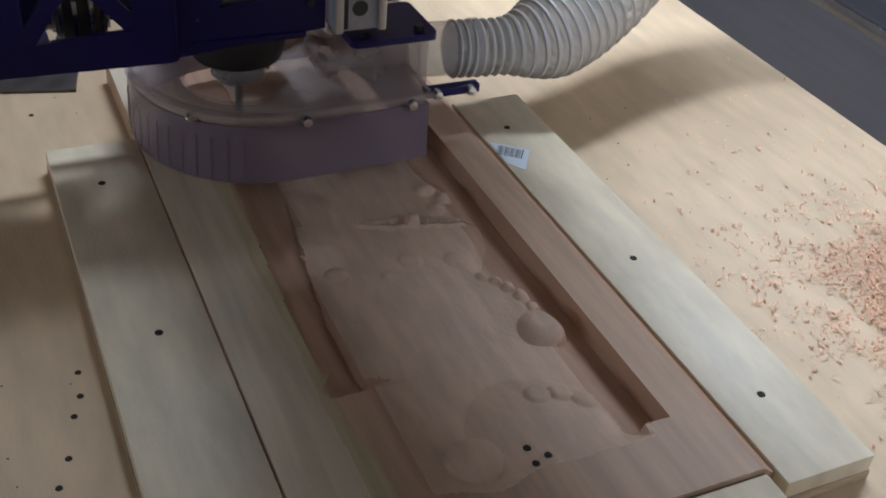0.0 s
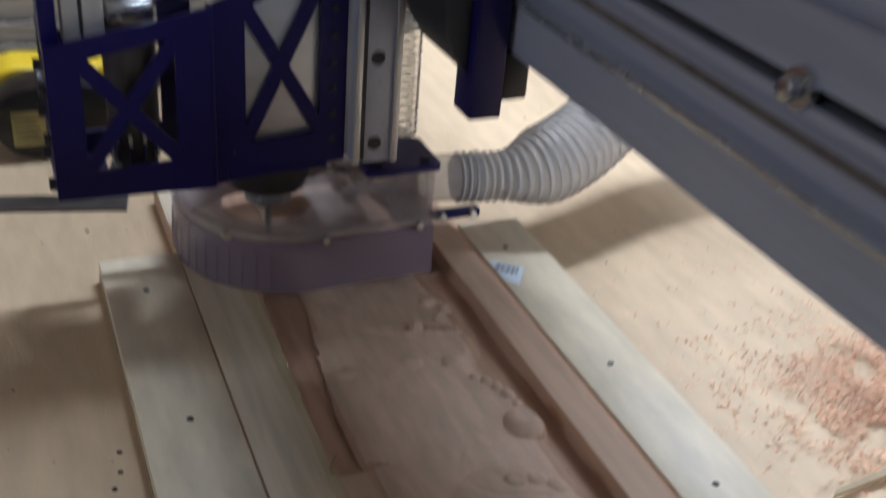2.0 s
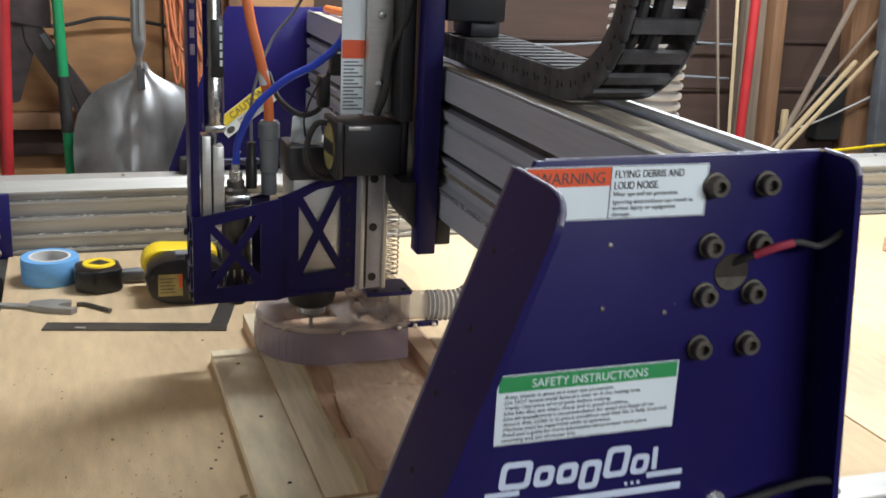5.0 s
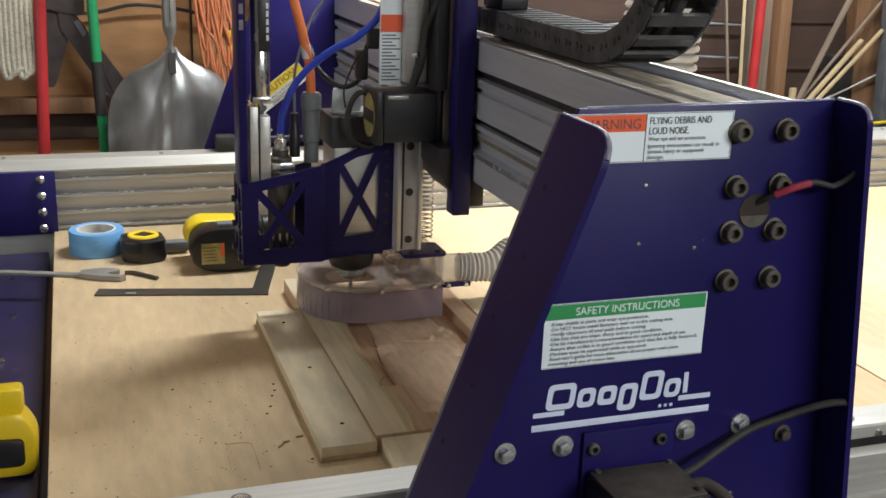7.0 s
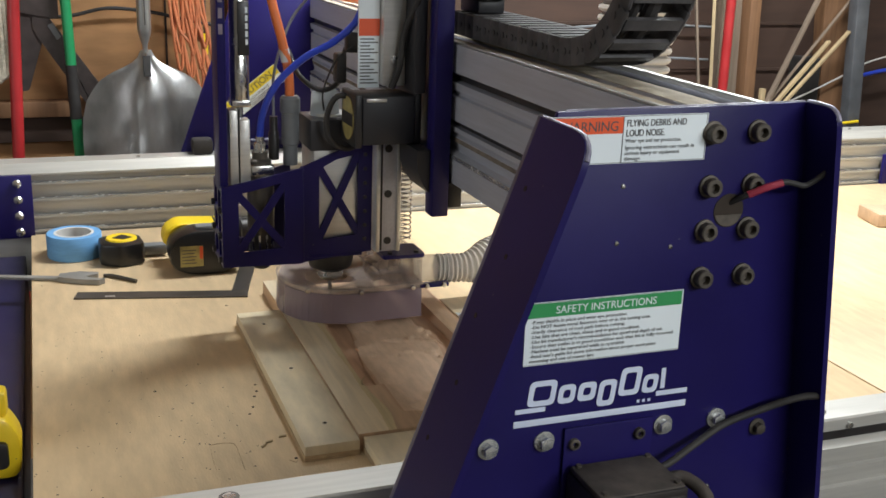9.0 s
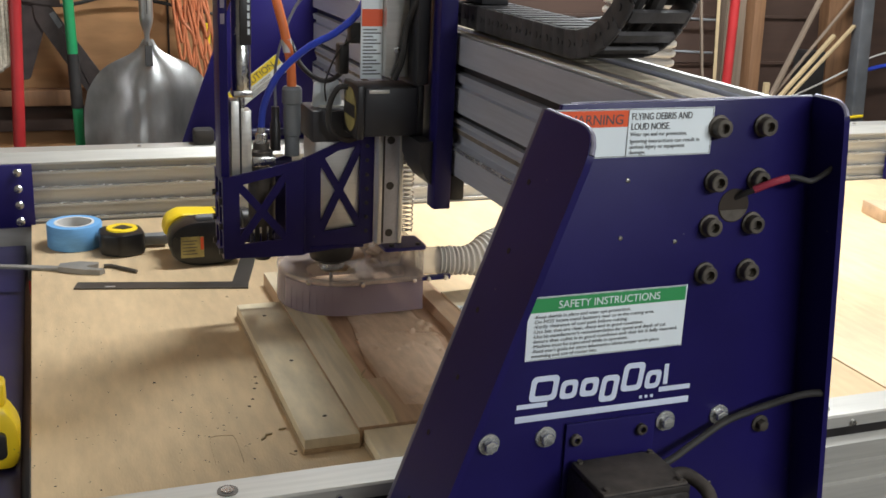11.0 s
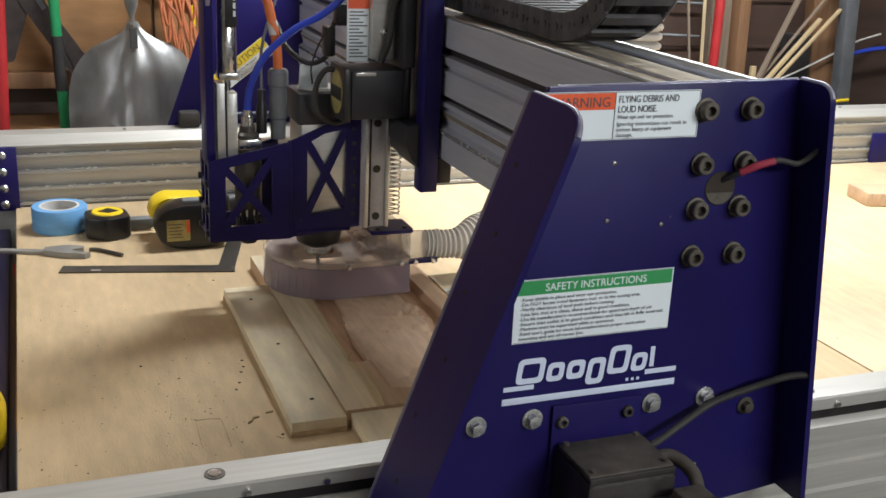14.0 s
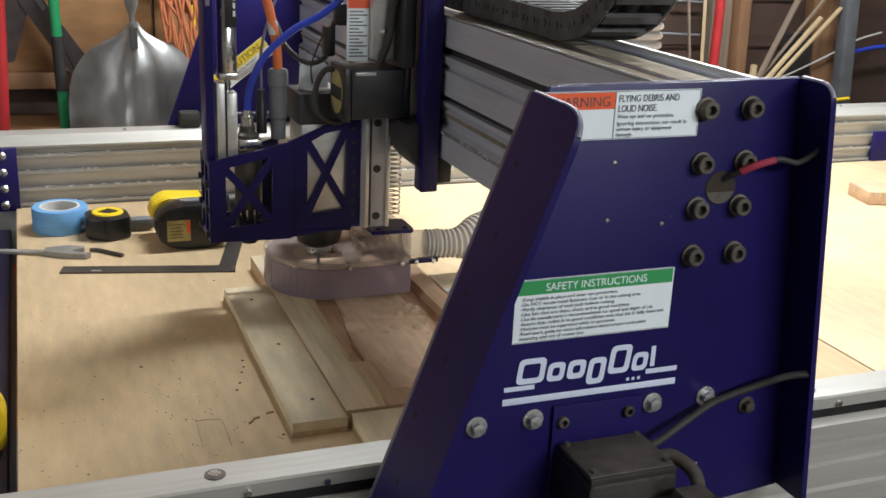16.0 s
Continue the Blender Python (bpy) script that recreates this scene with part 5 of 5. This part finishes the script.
offcut = single("wood_offcut", prism([(1.66, 0.90), (1.80, 0.86), (1.82, 0.95), (1.68, 0.99)], 0.0005, 0.03, "z", 0.002), M["alder"], "reddish offcut block on the spoilboard", "offcut")

# wood shavings
bm = bmesh.new()


def shaving(x, y, z, s):
    w = random.uniform(0, 6.28)
    arc, rr, wd = random.uniform(0.5, 1.8), s * random.uniform(0.5, 1.1), s * random.uniform(0.12, 0.28)
    m = pose(x, y, z, random.uniform(-35, 35), random.uniform(-50, 20), math.degrees(w))
    prev = None
    for k in range(6):
        a = arc * k / 5
        p = [bm.verts.new(m @ Vector((rr * math.sin(a - arc / 2), h, rr * (math.cos(a - arc / 2) - math.cos(arc / 2))))) for h in (-wd, wd)]
        if prev:
            bm.faces.new((prev[0], prev[1], p[1], p[0]))
        prev = p


for k in range(16500):
    if k < 14500:
        x, y = random.gauss(0.795, 0.060), random.gauss(0.294, 0.054)
        d = math.hypot((x - 0.785) / 0.075, (y - 0.30) / 0.062)
        z = 0.002 + 0.010 * math.exp(-d * d / 2) * random.random()
        if noise.noise((x * 30, y * 30, 2)) < -0.25:
            continue
    else:
        x, y, z = random.gauss(0.72, 0.12), random.gauss(0.36, 0.12), 0.0015
        if noise.noise((x * 40, y * 40, 6)) < 0.0:
            continue
    if x < 0.590 or y < -0.02:
        continue
    shaving(x, y, z, random.uniform(0.0016, 0.0044))
single("wood_shavings", bm, M["shaving"], "loose heap of reddish curled wood shavings", "shavings", kind="stuff", smooth=60)
bm = bmesh.new()
for k in range(170):
    x, y = (random.gauss(-0.08, 0.05), random.uniform(0.05, 0.7)) if k % 3 == 0 else ((random.gauss(0.09, 0.05), random.gauss(0.33, 0.08)) if k % 3 == 1 else (random.uniform(-0.1, 0.95), random.uniform(-0.02, 1.22)))
    if 0.15 < x < 0.60 and 0.08 < y < 0.8:
        continue
    r = random.uniform(0.0004, 0.0010)
    bmesh.ops.create_icosphere(bm, subdivisions=1, radius=r, matrix=pose(x, y, r * 0.6, 0, 0, random.uniform(0, 180)) @ Matrix.Diagonal((random.uniform(1, 2.2), 1, 0.6, 1)))
single("dust_crumbs", bm, M["steel_dark"], "dark crumbs scattered over the spoilboard", "crumbs", kind="stuff")
single("wood_sliver", prism([(0.640, 0.232), (0.700, 0.238), (0.70, 0.244), (0.645, 0.236)], 0.004, 0.008, "z"), M["stick"], "pale wood sliver on the shavings", "sliver")

# ---- things against the back wall ----
sh = thing("scoop_shovel", "worn aluminium scoop shovel hanging against the wall", "shovel")
bm = bmesh.new()
SW, SHH = 24, 42
half = [(0.0, 0.012), (0.02, 0.023), (0.035, 0.042), (0.045, 0.065), (0.055, 0.088), (0.072, 0.113), (0.095, 0.132), (0.12, 0.147), (0.16, 0.157), (0.22, 0.160), (0.30, 0.158), (0.42, 0.150)]


def half_width(s):
    for (a, u), (b, v) in zip(half, half[1:]):
        if a <= s <= b:
            return u + (v - u) * (s - a) / (b - a)
    return half[-1][1]


rows_ = []
for j in range(SHH + 1):
    s = 0.42 * j / SHH
    hw = half_width(s)
    row = []
    for i in range(SW + 1):
        u = -1 + 2 * i / SW
        shoulder = smooth(0.0, 0.13, s) * (1 - 0.75 * u * u)
        rib = math.exp(-(u * 6.5) ** 2) * (1 - 0.5 * s / 0.42)
        crease = math.exp(-((abs(u) - 0.26) * 11) ** 2) * smooth(0.03, 0.10, s)
        depth = -0.020 * shoulder - 0.011 * rib + 0.004 * crease + 0.0025 * math.sin(u * 7 + s * 31) * math.sin(s * 23)
        row.append(bm.verts.new((0.170 + u * hw, 1.81 + depth - 0.16 * s, 0.297 - s)))
    rows_.append(row)
for j in range(SHH):
    for i in range(SW):
        bm.faces.new((rows_[j][i], rows_[j][i + 1], rows_[j + 1][i + 1], rows_[j + 1][i]))
bmesh.ops.solidify(bm, geom=bm.faces[:], thickness=0.003)
part("blade", bm, M["shovel"], sh, smooth=60)
part("socket", lathe([(0.0005, 0.0), (0.006, 0.0), (0.0065, 0.02), (0.015, 0.045), (0.0165, 0.06), (0.0165, 0.30), (0.0005, 0.30)], (0.167, 1.795, 0.292), 20), M["shovel"], sh)
part("slot", prism([(1.785, 0.284), (1.775, 0.236), (1.790, 0.236), (1.798, 0.284)], 0.1605, 0.1775, "x"), M["rubber"], sh)
part("seam", box(0.1665, 0.1685, 1.7775, 1.7790, 0.36, 0.60), M["steel_dark"], sh)
part("handle", rod((0.167, 1.795, 0.58), (0.165, 1.83, 1.1), 0.016, seg=18), M["alu_dull"], sh)

gp = thing("garden_tool", "green painted tool pole with a black grip leaning on the wall", "tool pole", "poles on the wall")
part("pole", rod((0.013, 1.86, -0.35), (-0.020, 1.90, 0.85), 0.0125, seg=16), M["pole_green"], gp)
part("grip", rod((-0.0001, 1.875, 0.12), (-0.0038, 1.8794, 0.253), 0.0142, seg=16), M["rubber"], gp, "black grip sleeve")
rp = thing("garden_tool", "red painted tool pole leaning on the wall", "tool pole", "poles on the wall")
part("pole", rod((-0.155, 1.86, -0.35), (-0.109, 1.90, 0.85), 0.0145, seg=16), M["pole_red"], rp)
rp2 = thing("garden_tool", "red painted pole among the lumber", "tool pole", "poles on the wall")
part("pole", rod((1.893, 1.87, -0.35), (1.897, 1.89, 0.85), 0.0145, seg=16), M["pole_red"], rp2)
bk = thing("loppers", "black long-handled loppers hung on the wall", "loppers")
part("handle", prism(rounded([(-0.090, 0.42), (-0.045, 0.36), (0.085, 0.165), (0.055, 0.135), (0.035, 0.14), (-0.085, 0.33)], 0.012), 1.915, 1.945, "y"), M["lopper"], bk)
part("handle", prism(rounded([(-0.075, 0.40), (-0.055, 0.34), (-0.105, 0.185), (-0.135, 0.185), (-0.130, 0.40)], 0.01), 1.918, 1.942, "y"), M["lopper"], bk)
part("head", prism(rounded([(-0.135, 0.38), (-0.025, 0.36), (-0.025, 0.62), (-0.135, 0.62)], 0.012), 1.912, 1.948, "y"), M["lopper"], bk)
part("badge", prism([(-0.052, 0.345), (-0.040, 0.352), (-0.022, 0.318), (-0.032, 0.310)], 1.9125, 1.9147, "y"), M["grey"], bk)
single("wall_wire", tube([(-0.30, 1.965, 0.33), (-0.115, 1.95, 0.359), (0.0, 1.955, 0.365), (0.093, 1.95, 0.385), (0.2, 1.96, 0.375), (0.287, 1.95, 0.357), (0.367, 1.95, 0.343), (0.41, 1.96, 0.34)], 0.0045, 8), M["rubber"], "black cable strung along the wall", "wire", "wall wires")
cord = thing("extension_cord", "orange extension cord hung in long loops", "cord")
for k in range(11):
    x = 0.236 + 0.0055 * k + random.uniform(-0.006, 0.006)
    fan = random.uniform(-0.012, 0.062)
    drop = random.uniform(0.185, 0.30)
    mid = 0.40 + random.uniform(-0.05, 0.05)
    part("loop", tube([(x, 1.90 - 0.006 * (k % 3), 0.75), (x + random.uniform(-0.008, 0.008), 1.887, 0.55), (x + 0.3 * fan + random.uniform(-0.008, 0.008), 1.882 + 0.004 * (k % 4), mid), (x + fan, 1.878, drop + 0.03), (x + fan + 0.008, 1.878, drop), (x + fan + 0.014, 1.880, drop + 0.04),
                       (x + 0.4 * fan + 0.016 + random.uniform(-0.01, 0.01), 1.889, mid + 0.02), (x + 0.016, 1.90, 0.75)], 0.0040, 8, 8), M["cord"], cord)
part("hook", rod((0.28, 1.985, 0.755), (0.28, 1.88, 0.755), 0.008, seg=10), M["steel_dark"], cord)
rope = thing("rope_hank", "hank of pale cotton rope hung on the wall", "rope")
for k in range(6):
    x = -0.222 + 0.012 * k
    part("loop", tube([(x, 1.90, 0.75), (x + 0.004, 1.888, 0.45), (x + 0.002, 1.885, 0.25), (x + 0.015, 1.883, 0.215 + 0.01 * (k % 3)), (x + 0.028, 1.886, 0.27), (x + 0.022, 1.89, 0.5), (x + 0.02, 1.90, 0.75)], 0.0075, 8, 8), M["rope"], rope)
yt = thing("hand_tool", "yellow handled hand tool hung on the wall", "hand tool")
part("handle", rod((0.328, 1.92, 0.270), (0.330, 1.92, 0.325), 0.008, seg=12, bev=0.003), M["drill_yellow"], yt)
part("shaft", rod((0.330, 1.92, 0.325), (0.329, 1.92, 0.46), 0.004, seg=8), M["steel_dark"], yt)
part("hook", rod((0.329, 1.985, 0.46), (0.329, 1.915, 0.46), 0.004, seg=8), M["steel_dark"], yt)
part("hook", rod((-0.19, 1.985, 0.755), (-0.19, 1.88, 0.755), 0.008, seg=10), M["steel_dark"], rope)
STICKS = [((2.073, 0.119), (2.225, 0.431), 1.885, 0.0085, "grey_wood"), ((2.097, 0.118), (2.276, 0.303), 1.87, 0.0075, "stick"), ((2.119, 0.121), (2.336, 0.335), 1.855, 0.0065, "stick"), ((2.085, 0.118), (2.262, 0.318), 1.89, 0.005, "grey_wood"),
          ((1.874, 0.08), (1.858, 0.426), 1.905, 0.008, "stick"), ((1.84, 0.10), (1.80, 0.42), 1.915, 0.006, "grey_wood")]
for (x0, z0), (x1, z1), y, w, m in STICKS:
    a, b = Vector((x0, y, z0)), Vector((x1, y + 0.01, z1))
    d = b - a
    k = (z0 + 0.45) / d.z
    start, stop = a - d * k, b + d * (0.0 if m == "stick" and x0 > 2 else 0.9)
    st_ = thing("wood_strip", "thin leaning strip of pale wood" if m == "stick" else "thin leaning strip of weathered wood", "wood strip", "leaning strips")
    pc = part("strip", prism([(-w, -w * 0.6), (w, -w * 0.6), (w, w * 0.6), (-w, w * 0.6)], 0.0, (stop - start).length, "z", 0.001), M[m], st_)
    pc.matrix_basis = Matrix.Translation(start) @ (stop - start).to_track_quat("Z", "Y").to_matrix().to_4x4()
single("wall_block", box(2.045, 2.063, 1.885, 1.899, 0.06, 0.155, 0.002), M["stick"], "short pale block nailed to the stud", "block")
single("black_case", puck(rounded([(2.205, 0.05), (2.30, 0.05), (2.295, 0.245), (2.21, 0.25)], 0.01), 1.925, 1.977, "y", 0.006), M["rubber"], "black case fixed to the wall", "case")
post = thing("steel_post", "grey galvanised steel post beside the lumber", "post")
part("tube", prism([(2.42, -0.85), (2.468, -0.85), (2.355, 0.80), (2.307, 0.80)], 1.84, 1.88, "y", 0.003), M["post_grey"], post)
single("wall_wire", tube([(2.10, 1.975, 0.07), (2.191, 1.92, 0.11), (2.396, 1.915, 0.195), (2.471, 1.92, 0.227), (2.6, 1.96, 0.245)], 0.003, 8), M["card"], "pale wire running along the wall", "wire", "wall wires")
single("tie_string", tube([(1.72, 1.885, 0.055), (1.9, 1.885, 0.035), (2.1, 1.79, 0.045), (2.4, 1.84, 0.05)], 0.005, 8), M["drill_yellow"], "yellow cord tied across the leaning lumber", "cord")
wire = thing("blue_cable", "blue cable looped on the wall", "cable")
part("strand", tube([(2.42, 1.93, 0.175), (2.455, 1.92, 0.186), (2.555, 1.92, 0.202), (2.7, 1.93, 0.20), (2.9, 1.97, 0.18)], 0.007, 10), M["tube_blue"], wire)
for wz in (0.24, 0.34):
    single("wall_wire", tube([(0.98, 1.95, wz), (1.3, 1.945, wz - 0.006), (1.6, 1.945, wz + 0.01), (1.88, 1.95, wz)], 0.004, 8), M["grey"], "dark wire strung along the wall", "wire", "wall wires")
yd = thing("yellow_tool", "yellow and black power tool standing on the end beam", "power tool")
part("tool_body", puck(rounded([(-0.21, -0.040), (-0.13, -0.040), (-0.126, 0.012), (-0.142, 0.042), (-0.21, 0.045)], 0.014), 0.325, 0.375, "y", 0.010), M["drill_yellow"], yd)
part("tool_grip", puck(rounded([(-0.185, -0.022), (-0.142, -0.022), (-0.142, 0.012), (-0.185, 0.014)], 0.008), 0.318, 0.33, "y", 0.003), M["black"], yd)
part("tool_nose", box(-0.175, -0.14, 0.335, 0.365, 0.038, 0.07, 0.006), M["drill_yellow"], yd)

pm = thing("pencil_marks", "faint pencil outline and scribble on the spoilboard", "pencil marks")
for p in ([(0.085, 0.202, 0.0004), (0.087, 0.262, 0.0004), (0.094, 0.271, 0.0004), (0.111, 0.269, 0.0004), (0.117, 0.258, 0.0004), (0.117, 0.197, 0.0004)], [(0.172, 0.206, 0.0004), (0.178, 0.199, 0.0004), (0.181, 0.206, 0.0004)], [(0.185, 0.205, 0.0004), (0.187, 0.197, 0.0004), (0.191, 0.203, 0.0004)], [(0.194, 0.202, 0.0004), (0.198, 0.193, 0.0004), (0.202, 0.199, 0.0004)]):
    part("pencil_line", tube(p, 0.00045, 5, 5), M["pencil"], pm)
for x, y, a in ((0.157, 0.258, 20), (0.149, 0.249, 50), (0.176, 0.268, 10)):
    m = pose(x, y, 0.0004, 0, 0, a)
    q = [m @ Vector(v) for v in ((-0.005, -0.001, 0), (0.004, -0.0018, 0), (0.006, 0.0005, 0), (-0.003, 0.0016, 0))]
    single("wood_chip", prism([(v.x, v.y) for v in q], 0.0003, 0.0024, "z"), M["stick"], "small pale wood chip on the spoilboard", "wood chip", "wood chips")
